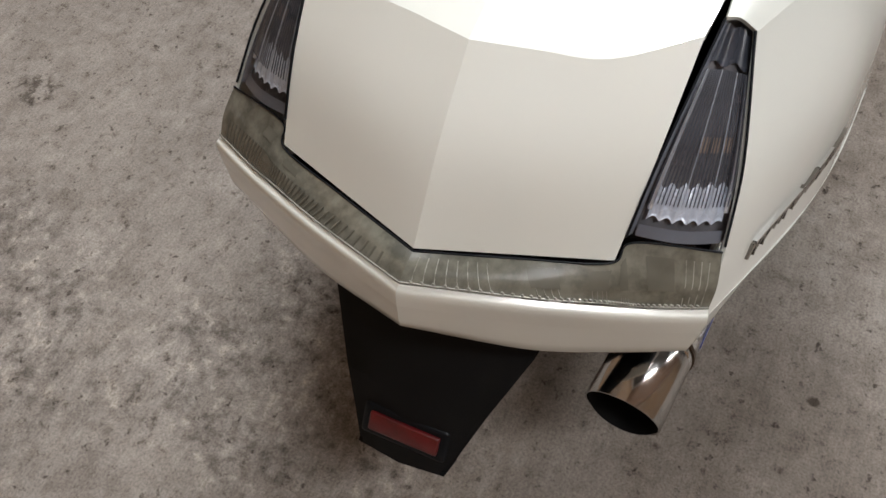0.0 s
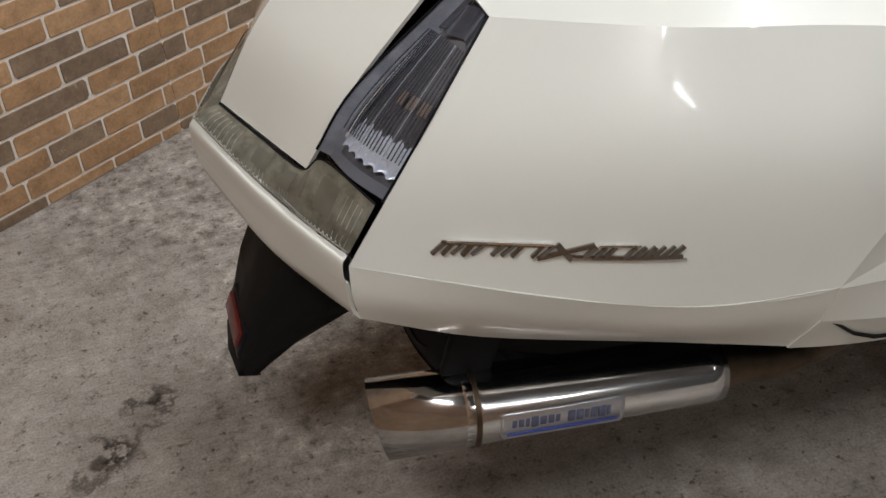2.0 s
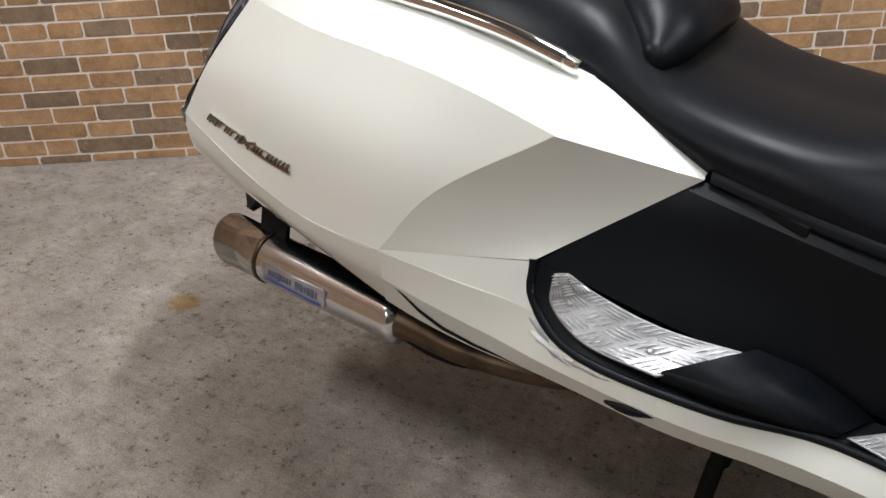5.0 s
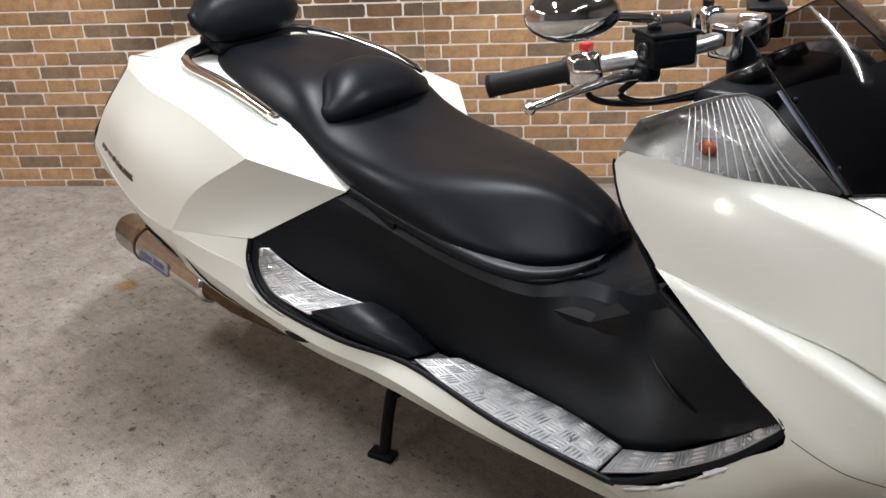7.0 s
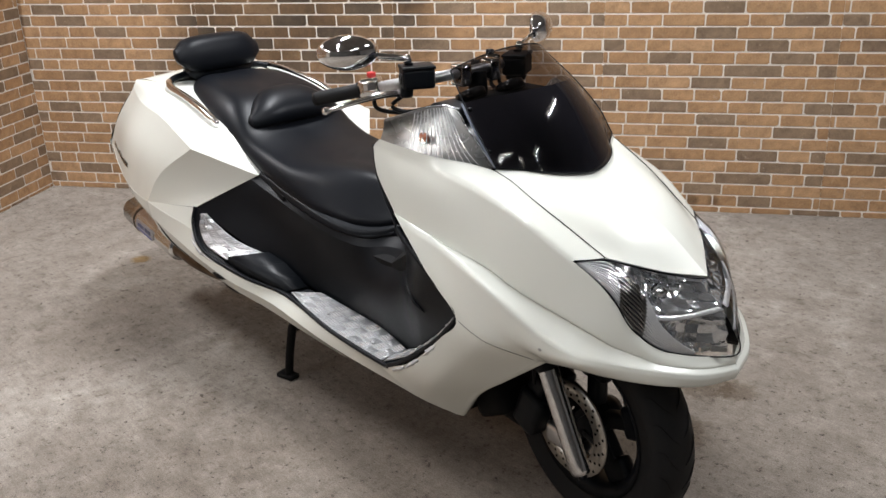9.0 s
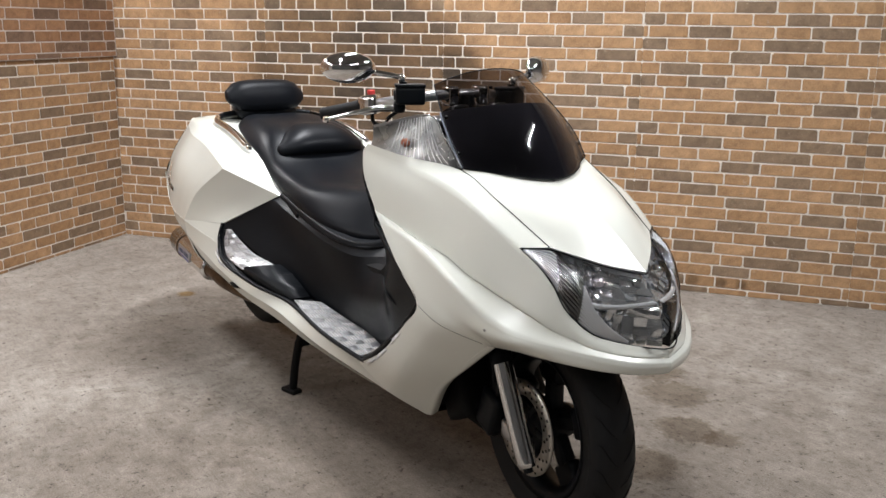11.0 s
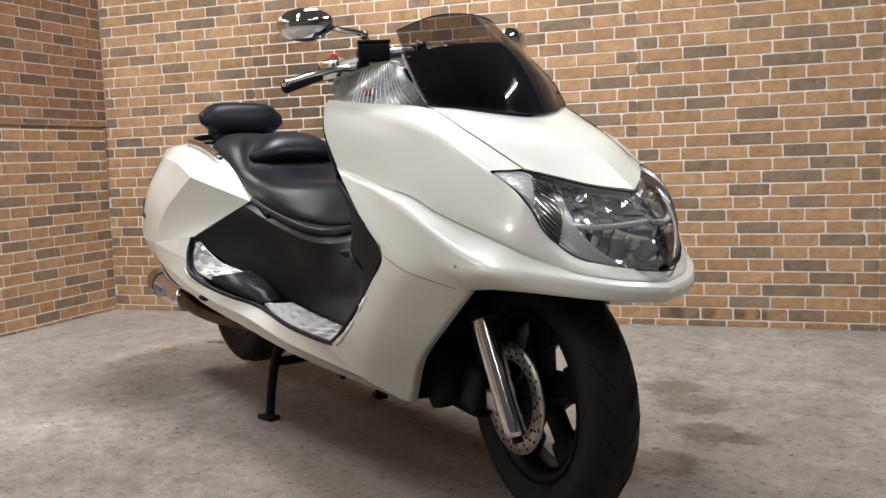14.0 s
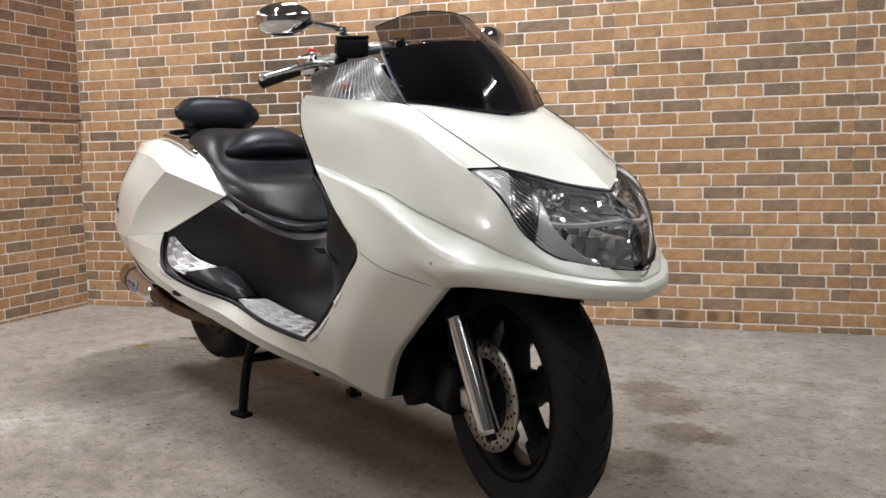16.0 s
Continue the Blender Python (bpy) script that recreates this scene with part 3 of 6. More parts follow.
strip = empty("lens_strip", scooter, label="yellowed clear lens strip over the rear bumper")
UP = [(-1.132, 0.250, 0.643), (-1.162, 0.176, 0.652), (-1.182, 0.163, 0.639), (-1.208, 0.09, 0.6365), (-1.239, 0, 0.635)]
DOWN = [(-1.162, 0.256, 0.599), (-1.192, 0.198, 0.606), (-1.204, 0.17, 0.610), (-1.230, 0.11, 0.616), (-1.268, 0, 0.624)]
MIDS = [(-1.150, 0.256, 0.619), (-1.182, 0.19, 0.629), (-1.196, 0.165, 0.626), (-1.222, 0.1, 0.627), (-1.256, 0, 0.632)]
panel("lens", [sided([UP, MIDS, DOWN], R), sided([UP, MIDS, DOWN], L)], CLEARLENS, strip, 5, 4, 0.0, heart=(-0.9, 0, 0.6))
for s in (R, L):
    g = grid_of(sided([UP, MIDS, DOWN], s), 24, 3)
    shown = range(4, 92, 2) if s == L else [i for k in (3, 30, 47, 64) for i in range(k, k + 8, 2)] + list(range(80, 96, 2))
    for i in shown:
        bm = bmesh.new()
        tube(bm, [g[j][i] for j in ((3, 4, 6) if s == L else (1, 3, 6))], 0.0015 if s == L else 0.0006, 1, 4, False)
        part("rib", bm, OLIVE if s == L else RIBLENS, strip)
    for i in range(12, 76, 17) if s == R else range(20, 80, 30):
        bm = bmesh.new()
        skin(bm, [[q + Vector((-0.0006, 0, 0.0004)) for q in r[i:i + 9]] for r in (g[1:5] if s == R else g[1:3])])
        part("reflector_cell", bm, OLIVE, strip, "dark cell behind the lens")
    for i in range(4, len(g[0]) - 2, 2) if s == R else ():
        bm = bmesh.new()
        ball(bm, Matrix.Translation(g[-1][i] + Vector((-0.0002, 0, 0.0035))), (0.0012, 0.0022, 0.0020), 6, 4)
        part("prism", bm, RIBLENS, strip)
    bm = bmesh.new()
    tube(bm, [g[-1][i] + Vector((-0.001, 0, 0.002)) for i in range(0, len(g[0]), 8)], 0.0010, 3, 5)
    part("bright_edge", bm, RIBLENS, strip)
    bm = bmesh.new()
    tube(bm, [g[0][i] for i in range(0, len(g[0]), 4)], 0.0011, 3, 6)
    part("seal", bm, BLACK, strip)
DOWN = DOWN[:2] + DOWN[3:]
BUMPER = [[(x - 0.001, w, z - 0.001) for x, w, z in DOWN], [(x - 0.007, w + min(0.003, w * 0.1), z - 0.008) for x, w, z in DOWN], [(-1.168, 0.257, 0.566), (-1.200, 0.19, 0.572), (-1.234, 0.11, 0.580), (-1.275, 0, 0.597)],
          [(-1.157, 0.251, 0.515), (-1.186, 0.185, 0.509), (-1.219, 0.11, 0.513), (-1.262, 0, 0.546)], [(-1.10, 0.24, 0.505), (-1.13, 0.18, 0.500), (-1.15, 0.11, 0.504), (-1.19, 0, 0.534)]]
for s in (R, L):
    panel("bumper_underside", [sided(BUMPER[2:], s)], PEARL, scooter, 5, 4, heart=(-0.9, 0, 0.7))
panel("rear_bumper", [sided(BUMPER[:3], R), sided(BUMPER[:3], L)], PEARL, scooter, 5, 4, 0.0, heart=(-0.9, 0, 0.58), label="pearl white rear bumper lip")
panel("undertail", [both([[(-1.10, 0.236, 0.501), (-1.14, 0.12, 0.498), (-1.17, 0, 0.518)], [(-1.0, 0.24, 0.47), (-1.0, 0.13, 0.50), (-1.0, 0, 0.51)], [(-0.70, 0.31, 0.43), (-0.70, 0.16, 0.47), (-0.70, 0, 0.48)]])], MATT, scooter, 4, 4, heart=(-0.9, 0, 0.8), label="black plastic undertail")

# lower skirt and foot boards
EDGE = [(-0.471, 0.315, 0.527), (-0.462, 0.333, 0.475), (-0.39, 0.347, 0.422), (-0.22, 0.325, 0.388), (-0.08, 0.278, 0.362), (0.14, 0.290, 0.338), (0.355, 0.294, 0.331)]
UNDER = [(-0.69, 0.352, 0.46), (-0.60, 0.345, 0.395), (-0.43, 0.338, 0.368), (-0.29, 0.328, 0.340), (-0.14, 0.288, 0.300), (0.12, 0.255, 0.258), (0.498, 0.187, 0.2125)]
for s in (R, L):
    MIDE = [(-0.57, 0.345, 0.497), (-0.53, 0.352, 0.44), (-0.41, 0.352, 0.398), (-0.255, 0.337, 0.366), (-0.11, 0.300, 0.335), (0.13, 0.290, 0.300), (0.436, 0.2575, 0.2665)]
    TOPL = [(-0.688, 0.360, 0.505), (-0.57, 0.350, 0.487), (-0.458, 0.337, 0.468)] + EDGE[2:]
    MIDL = [(-0.692, 0.352, 0.455), (-0.61, 0.353, 0.437), (-0.51, 0.352, 0.418)] + MIDE[2:]
    LOWL = [(-0.705, 0.331, 0.402), (-0.64, 0.336, 0.390), (-0.55, 0.338, 0.377)] + UNDER[2:]
    panel("lower_skirt", [sided([TOPL, MIDL], s), sided([MIDL, LOWL], s), sided([[(-0.688, 0.360, 0.5075), (-0.471, 0.314, 0.528)], [(-0.688, 0.3603, 0.5055), (-0.458, 0.337, 0.468)]], s)],
          PEARL, scooter, 5, 5, label="pearl white lower skirt, scuffed", heart=(-0.1, 0, 0.42))
    bm = bmesh.new()
    tube(bm, [(-0.350, s * 0.343, 0.369), (-0.33, s * 0.342, 0.369), (-0.31, s * 0.340, 0.368), (-0.285, s * 0.337, 0.366)], [0.002, 0.007, 0.008, 0.002], 4, 10)
    part("skirt_slot", bm, MATT, scooter, "dark slot in the skirt")
    panel("belly_pan", [sided([UNDER, [(x, w * 0.35, z - 0.01) for x, w, z in UNDER]], s)], MATT, scooter, 3, 2, heart=(0, 0, 0.6))
    bm = bmesh.new()
    tube(bm, [(x, s * (w - 0.004), z + 0.003) for x, w, z in EDGE + [(0.385, 0.2975, 0.340), (0.42, 0.299, 0.359), (0.466, 0.301, 0.392), (0.557, 0.303, 0.466), (0.624, 0.303, 0.540), (0.628, 0.303, 0.563), (0.60, 0.302, 0.585), (0.52, 0.30, 0.635), (0.437, 0.294, 0.69)]], 0.0062, 5, 8)
    part("rubber_trim", bm, BLACK, scooter, "black rubber edge trim")
    panel("foot_tray", [sided([[(x + 0.003, w - 0.006, z) for x, w, z in EDGE], [(-0.43, 0.29, 0.512), (-0.36, 0.29, 0.47), (-0.27, 0.27, 0.43), (-0.16, 0.245, 0.40), (-0.02, 0.212, 0.366), (0.10, 0.19, 0.336), (0.345, 0.19, 0.316)]], s)],
          BLACK, scooter, 5, 4, heart=(0, 0, -1))
    TUNNEL = [[(-0.30, 0.19, 0.630), (-0.155, 0.188, 0.596), (0.0, 0.184, 0.566), (0.124, 0.162, 0.553), (0.20, 0.116, 0.563), (0.27, 0.122, 0.570), (0.350, 0.190, 0.614), (0.435, 0.285, 0.688)],
              [(-0.38, 0.248, 0.585), (-0.22, 0.217, 0.525), (-0.04, 0.198, 0.47), (0.12, 0.190, 0.44), (0.24, 0.193, 0.450), (0.36, 0.216, 0.482), (0.455, 0.276, 0.545), (0.55, 0.294, 0.615)],
              [(-0.465, 0.306, 0.527), (-0.30, 0.272, 0.462), (-0.12, 0.226, 0.400), (0.08, 0.184, 0.336), (0.22, 0.182, 0.328), (0.36, 0.206, 0.330), (0.495, 0.246, 0.440), (0.620, 0.284, 0.553)]]
    SHOULDER = [(a[0] + (b[0] - a[0]) * 0.17, a[1] + (b[1] - a[1]) * 0.17 + 0.009, a[2] + (b[2] - a[2]) * 0.17) for a, b in zip(*TUNNEL[:2])]
    panel("tunnel_shoulder", [sided([TUNNEL[0], SHOULDER], s)], BLACK, scooter, 6, 3, heart=(0.05, 0, 0.45))
    panel("tunnel_cover", [sided([SHOULDER, TUNNEL[1], TUNNEL[2]], s)],
          BLACK, scooter, 6, 6, label="satin black tunnel cover", heart=(0.05, 0, 0.45))
    panel("toe_board", [sided([[(0.352, 0.290, 0.329), (0.47, 0.296, 0.391), (0.57, 0.299, 0.48), (0.63, 0.299, 0.552)], [(0.34, 0.19, 0.318), (0.45, 0.20, 0.385), (0.54, 0.215, 0.47), (0.60, 0.235, 0.55)]], s)], BLACK, scooter, 4, 3, heart=(0.8, 0, 0.3))
    gt = grid_of(sided(TUNNEL, s), 6, 6)
    bm = bmesh.new()
    tube(bm, [gt[3][34], gt[5][35], gt[7][36], gt[9][37]], [0.001, 0.0045, 0.0045, 0.001], 5, 8)
    part("moulded_rib", bm, BLACK, scooter)
    STRIP = [(-0.29, 0.197, 0.632), (-0.155, 0.198, 0.601), (0.0, 0.194, 0.571), (0.09, 0.178, 0.559), (0.15, 0.150, 0.561), (0.19, 0.118, 0.570), (0.21, 0.085, 0.577)]
    panel("seat_trim", [sided([STRIP, [(x, w - 0.006, z + 0.012) for x, w, z in STRIP], [(x, w - 0.024, z + 0.017) for x, w, z in STRIP]], s)], BLACK, scooter, 5, 3, heart=(0, 0, 0.4), label="black trim strip under the seat")
    bm = bmesh.new()
    tube(bm, [(-0.285, s * 0.183, 0.629), (-0.155, s * 0.192, 0.600), (0.0, s * 0.186, 0.570), (0.124, s * 0.160, 0.556), (0.195, s * 0.110, 0.568)], 0.006, 5, 6)
    part("seam_bead", bm, BLACK, scooter)
    bm = bmesh.new()
    box(bm, (0.10, 0.008, 0.016), Matrix.Translation((-0.215, s * 0.192, 0.606)) @ Matrix.Rotation(0.22, 4, "Y") @ Matrix.Rotation(s * 0.1, 4, "Z"), 0.003)
    part("side_vent", bm, MATT, scooter, "slotted black vent")
    # folded passenger peg
    bm = bmesh.new()
    rows = [[(-0.285, 0.326, 0.412), (-0.285, 0.324, 0.430), (-0.19, 0.244, 0.449), (-0.19, 0.240, 0.42)], [(-0.20, 0.315, 0.392), (-0.20, 0.311, 0.420), (-0.13, 0.236, 0.434), (-0.13, 0.232, 0.40)],
            [(-0.12, 0.286, 0.372), (-0.115, 0.281, 0.394), (-0.08, 0.226, 0.402), (-0.08, 0.222, 0.376)], [(-0.085, 0.266, 0.366), (-0.08, 0.264, 0.374), (-0.05, 0.220, 0.380), (-0.05, 0.216, 0.370)]]
    skin(bm, [[(x, s * w, z) for x, w, z in r] for r in rows], True)
    for r in (rows[0], rows[-1]):
        bm.faces.new([bm.verts.new((x, s * w, z)) for x, w, z in r])
    bmesh.ops.recalc_face_normals(bm, faces=bm.faces)
    bmesh.ops.bevel(bm, geom=list(bm.edges), offset=0.003, segments=2, affect="EDGES")
    part("passenger_peg", bm, BLACK, scooter, "folded black passenger foot peg")


def chequer(name, rows, s, nu, nv, label):
    """An aluminium plate with raised bars set three by three, crosswise by turns."""
    root = empty(name, scooter, label=label)
    g = grid_of(sided(rows, s), nu * 12, nv * 12)
    bm = bmesh.new()
    skin(bm, g)
    outward(bm.faces, (0.1, 0, -0.5))
    ob = part("sheet", bm, DULLSHEET, root)
    k = ob.modifiers.new("thickness", "SOLIDIFY")
    k.thickness = 0.003
    bm = bmesh.new()
    H, W = len(g), len(g[0])

    def at(u, v):
        u, v = min(max(u, 0), W - 1.001), min(max(v, 0), H - 1.001)
        i, j = int(u), int(v)
        a, b = g[j][i].lerp(g[j][i + 1], u - i), g[j + 1][i].lerp(g[j + 1][i + 1], u - i)
        return a.lerp(b, v - j)

    length = sum((g[H // 2][i + 1] - g[H // 2][i]).length for i in range(W - 1))
    depth = sum((g[j + 1][W // 2] - g[j][W // 2]).length for j in range(H - 1))
    cell = 0.031
    cu, cv = max(2, round(length / cell)), max(1, round(depth / cell))
    for a in range(cu):
        for b in range(cv):
            turn = (a + b) % 2
            for k in (-1.5, -0.5, 0.5, 1.5):
                u0, v0 = (a + 0.5) / cu * (W - 1), (b + 0.5) / cv * (H - 1)
                du, dv = 0.47 / cu * (W - 1), 0.47 / cv * (H - 1)
                if turn:
                    p, q = at(u0 - du, v0 + k * dv * 0.5), at(u0 + du, v0 + k * dv * 0.5)
                else:
                    p, q = at(u0 + k * du * 0.5, v0 - dv), at(u0 + k * du * 0.5, v0 + dv)
                n = (at(u0 + 1, v0) - at(u0 - 1, v0)).cross(at(u0, v0 + 1) - at(u0, v0 - 1)).normalized()
                if n.z < 0:
                    n = -n
                d = (q - p).normalized()
                w = d.cross(n) * 0.0021
                c = (p + q) / 2
                v = [bm.verts.new(t) for t in (p, c + w, q, c - w, c + n * 0.0030 + d * 0.007, c + n * 0.0030 - d * 0.007)]
                for f in ((0, 1, 5), (1, 4, 5), (1, 2, 4), (2, 3, 4), (3, 5, 4), (3, 0, 5)):
                    bm.faces.new([v[i] for i in f])
    bmesh.ops.recalc_face_normals(bm, faces=bm.faces)
    tagged(part("tread", bm, CHEQUER, root, smooth=False), kind="stuff")
    for u, v in ((0.35, 0.35), (0.8, 0.4)):
        bm = bmesh.new()
        ball(bm, Matrix.Translation(at(u * W, v * H) + Vector((0, 0, 0.001))), (0.0055, 0.0055, 0.004), 8, 6)
        part("screw", bm, ALLOY, root)


for s in (R, L):
    chequer("rear_step_plate", [[(-0.442, 0.310, 0.516), (-0.440, 0.322, 0.475), (-0.385, 0.334, 0.440), (-0.289, 0.330, 0.424)], [(-0.425, 0.304, 0.518), (-0.385, 0.294, 0.492), (-0.30, 0.281, 0.462), (-0.187, 0.247, 0.438)]], s, 2, 2, "aluminium chequer plate on the rear foot board")
    chequer("front_step_plate", [[(-0.072, 0.262, 0.372), (0.05, 0.277, 0.353), (0.20, 0.287, 0.342), (0.345, 0.289, 0.338)], [(-0.005, 0.209, 0.374), (0.10, 0.187, 0.350), (0.225, 0.185, 0.340), (0.345, 0.208, 0.337)]], s, 2, 3, "aluminium chequer plate on the front foot board")
    chequer("toe_plate", [[(0.352, 0.285, 0.338), (0.464, 0.289, 0.401), (0.557, 0.293, 0.477), (0.624, 0.292, 0.552)], [(0.35, 0.215, 0.339), (0.452, 0.246, 0.402), (0.545, 0.262, 0.480), (0.612, 0.278, 0.549)]], s, 2, 2, "aluminium chequer plate rising to the leg shield")

def rounded_ends(rows, depth):
    """Rings along y, closed at both ends by ever smaller ones."""
    def cap(ring, side):
        c = sum((Vector(p) for p in ring), Vector()) / len(ring)
        return [[c.lerp(Vector(p), math.cos(a)) + Vector((0, side * depth * math.sin(a), 0)) for p in ring] for a in (0.5, 1.0, 1.35, 1.56)]
    return cap(rows[0], -1)[::-1] + rows + cap(rows[-1], 1)


# seat
seat = empty("seat", scooter, label="black vinyl two-level seat with lumbar roll")
STATIONS = [(-0.87, 0.06, 0.80, 0.808), (-0.81, 0.100, 0.798, 0.828), (-0.74, 0.137, 0.79, 0.838), (-0.65, 0.166, 0.775, 0.840), (-0.56, 0.184, 0.755, 0.832), (-0.47, 0.19, 0.73, 0.812), (-0.41, 0.19, 0.70, 0.775),
            (-0.36, 0.19, 0.672, 0.735), (-0.27, 0.19, 0.63, 0.706), (-0.17, 0.193, 0.605, 0.691), (-0.06, 0.189, 0.583, 0.690), (0.04, 0.167, 0.568, 0.686), (0.10, 0.140, 0.565, 0.674), (0.145, 0.114, 0.571, 0.655), (0.172, 0.090, 0.580, 0.636), (0.188, 0.062, 0.588, 0.618), (0.194, 0.034, 0.594, 0.606)]
prof = []
for x, w, lo, hi in STATIONS:
    h, taper = hi - lo, 1 - 0.38 * min(1, max(0, (x + 0.16) / 0.25))
    rear = 1 - 0.05 * min(1, max(0, (-0.35 - x) / 0.15))
    half = [(w * 0.93, lo - 0.012), (w * 1.0, lo + 0.15 * h), (w * 0.985 * (0.5 + 0.5 * taper) * rear, lo + 0.45 * h), (w * 0.87 * taper * rear ** 2, lo + 0.8 * h), (w * 0.62 * taper, hi - 0.03 * h), (w * 0.3 * taper, hi)]
    prof.append([(x, -a, b) for a, b in half] + [(x, 0, hi - 0.002)] + [(x, a, b) for a, b in reversed(half)])
bm = bmesh.new()
g = grid_of(prof, 3, 3)
faces = skin(bm, g)
for row in (g[0], g[-1]):
    faces.append(bm.faces.new([bm.verts.new(p) for p in row]))
bmesh.ops.recalc_face_normals(bm, faces=bm.faces)
part("cushion", bm, VINYL, seat)
bm = bmesh.new()
rows = []
for k in range(13):
    y = -0.134 + 0.268 * k / 12
    e = 1 - (abs(y) / 0.141) ** 2.8
    x0, top = -0.425 + 0.045 * (abs(y) / 0.165) ** 2, 0.772 + 0.066 * e
    ring = []
    for j in range(12):
        t = 2 * math.pi * j / 12
        ring.append((x0 + (0.052 * e + 0.014) * math.cos(t) - 0.03 * math.sin(t) * e, y, (top + 0.735) / 2 + (top - 0.735) / 2 * math.sin(t)))
    rows.append(ring)
skin(bm, rounded_ends(rows, 0.016), True)
bmesh.ops.recalc_face_normals(bm, faces=bm.faces)
ob = part("lumbar_roll", bm, VINYL, seat)
ob.modifiers.new("smooth", "SUBSURF").levels = 1
ob.modifiers["smooth"].render_levels = 1

rest = empty("backrest", scooter, label="black padded backrest on a dark bracket")
bm = bmesh.new()
rows = []
for k in range(13):
    y = -0.134 + 0.268 * k / 12
    e = max(0.0, 1 - (abs(y) / 0.136) ** 4) ** 0.5
    ring = []
    for j in range(16):
        t = 2 * math.pi * j / 16
        c, q = math.cos(t), math.sin(t)
        ring.append((-0.818 + 0.045 * (0.35 + 0.65 * e) * abs(c) ** 0.7 * (1 if c > 0 else -1) - 0.012 * q, y, 0.895 + 0.056 * (0.25 + 0.75 * e) * abs(q) ** 0.8 * (1 if q > 0 else -1)))
    rows.append(ring)
skin(bm, rounded_ends(rows, 0.012), True)
bmesh.ops.recalc_face_normals(bm, faces=bm.faces)
ob = part("pad", bm, VINYL, rest)
bm = bmesh.new()
skin(bm, [[(-0.825 + dx * a, dy * b, z) for a, b in ((-1, -1), (1, -1), (1, 1), (-1, 1))] for dx, dy, z in ((0.040, 0.075, 0.806), (0.045, 0.095, 0.825), (0.040, 0.115, 0.845), (0.025, 0.11, 0.862))], True)
bmesh.ops.bevel(bm, geom=list(bm.edges), offset=0.008, segments=2, affect="EDGES")
bmesh.ops.recalc_face_normals(bm, faces=bm.faces)
part("bracket", bm, BLACK, rest, "black tapered plastic base")
for s in (R, L):
    rail = empty("grab_rail", scooter, label="chrome grab rail with a flat front end")
    bm = bmesh.new()
    tube(bm, [(-0.482, s * 0.214, 0.764), (-0.56, s * 0.212, 0.787), (-0.66, s * 0.206, 0.805), (-0.76, s * 0.199, 0.817), (-0.81, s * 0.180, 0.824)], 0.0115, 6, 12)
    part("bar", bm, CHROME, rail)
    bm = bmesh.new()
    tube(bm, [(-0.81, s * 0.180, 0.824), (-0.835, s * 0.145, 0.831), (-0.84, s * 0.08, 0.838)], 0.010, 5, 10)
    part("bend", bm, BLACK, rail)
    bm = bmesh.new()
    box(bm, (0.03, 0.02, 0.014), along((-0.484, s * 0.214, 0.763), (-0.56, s * 0.212, 0.787)) @ pose(0, 0, -0.008, 0, 90, 0), 0.004)
    part("end_cap", bm, CHROME, rail)
    bm = bmesh.new()
    tube(bm, [(-0.50, s * 0.208, 0.758), (-0.50, s * 0.205, 0.742)], 0.009, 2, 8)
    part("foot", bm, CHROME, rail)

panel("tank_cover", [both([[(-0.05, 0.186, 0.572), (-0.05, 0.1, 0.572), (-0.05, 0, 0.572)], [(0.124, 0.162, 0.552), (0.124, 0.08, 0.556), (0.124, 0, 0.556)], [(0.20, 0.116, 0.562), (0.20, 0.06, 0.568), (0.20, 0, 0.570)], [(0.27, 0.122, 0.569), (0.28, 0.05, 0.573), (0.28, 0, 0.574)], [(0.352, 0.191, 0.613), (0.375, 0.10, 0.614), (0.385, 0, 0.625)], [(0.435, 0.285, 0.688), (0.41, 0.15, 0.68), (0.405, 0, 0.68)]])], BLACK, scooter, 4, 4, heart=(0.3, 0, 0.3))

# front fairing
UCR = [(0.424, 0.286, 0.726), (0.56, 0.266, 0.6865), (0.668, 0.252, 0.6625), (0.75, 0.241, 0.630), (0.855, 0.214, 0.592), (0.90, 0.203, 0.577), (0.94, 0.187, 0.559), (0.982, 0.158, 0.542), (1.015, 0.132, 0.528), (1.062, 0.072, 0.515), (1.088, 0.0, 0.508)]
LCR = [(0.428, 0.2875, 0.723), (0.525, 0.280, 0.7015), (0.632, 0.288, 0.671), (0.733, 0.286, 0.627), (0.828, 0.265, 0.567), (0.885, 0.247, 0.547), (0.925, 0.226, 0.540), (0.975, 0.186, 0.531), (1.022, 0.143, 0.521), (1.070, 0.078, 0.508), (1.095, 0.0, 0.500)]
TOPU = [(0.3455, 0.2705, 0.855), (0.49, 0.247, 0.835), (0.625, 0.229, 0.808), (0.744, 0.217, 0.768), (0.846, 0.196, 0.709), (0.90, 0.184, 0.675), (0.942, 0.175, 0.634), (0.977, 0.153, 0.580), (1.009, 0.124, 0.553), (1.054, 0.068, 0.537), (1.083, 0.0, 0.527)]
MIDU = [(0.368, 0.282, 0.80), (0.52, 0.262, 0.780), (0.645, 0.242, 0.750), (0.75, 0.232, 0.712), (0.853, 0.209, 0.652), (0.902, 0.197, 0.627), (0.943, 0.185, 0.597), (0.981, 0.158, 0.562), (1.013, 0.130, 0.541), (1.058, 0.070, 0.527), (1.086, 0.0, 0.519)]
ARCH = [(0.797, 0.232, 0.490), (0.865, 0.222, 0.499), (0.93, 0.205, 0.500), (0.99, 0.170, 0.495), (1.034, 0.127, 0.488), (1.068, 0.070, 0.480), (1.086, 0.0, 0.474)]
def five(row):
    c = catmull(row, 8)
    return [tuple(c[k * (len(c) - 1) // 4]) for k in range(5)]


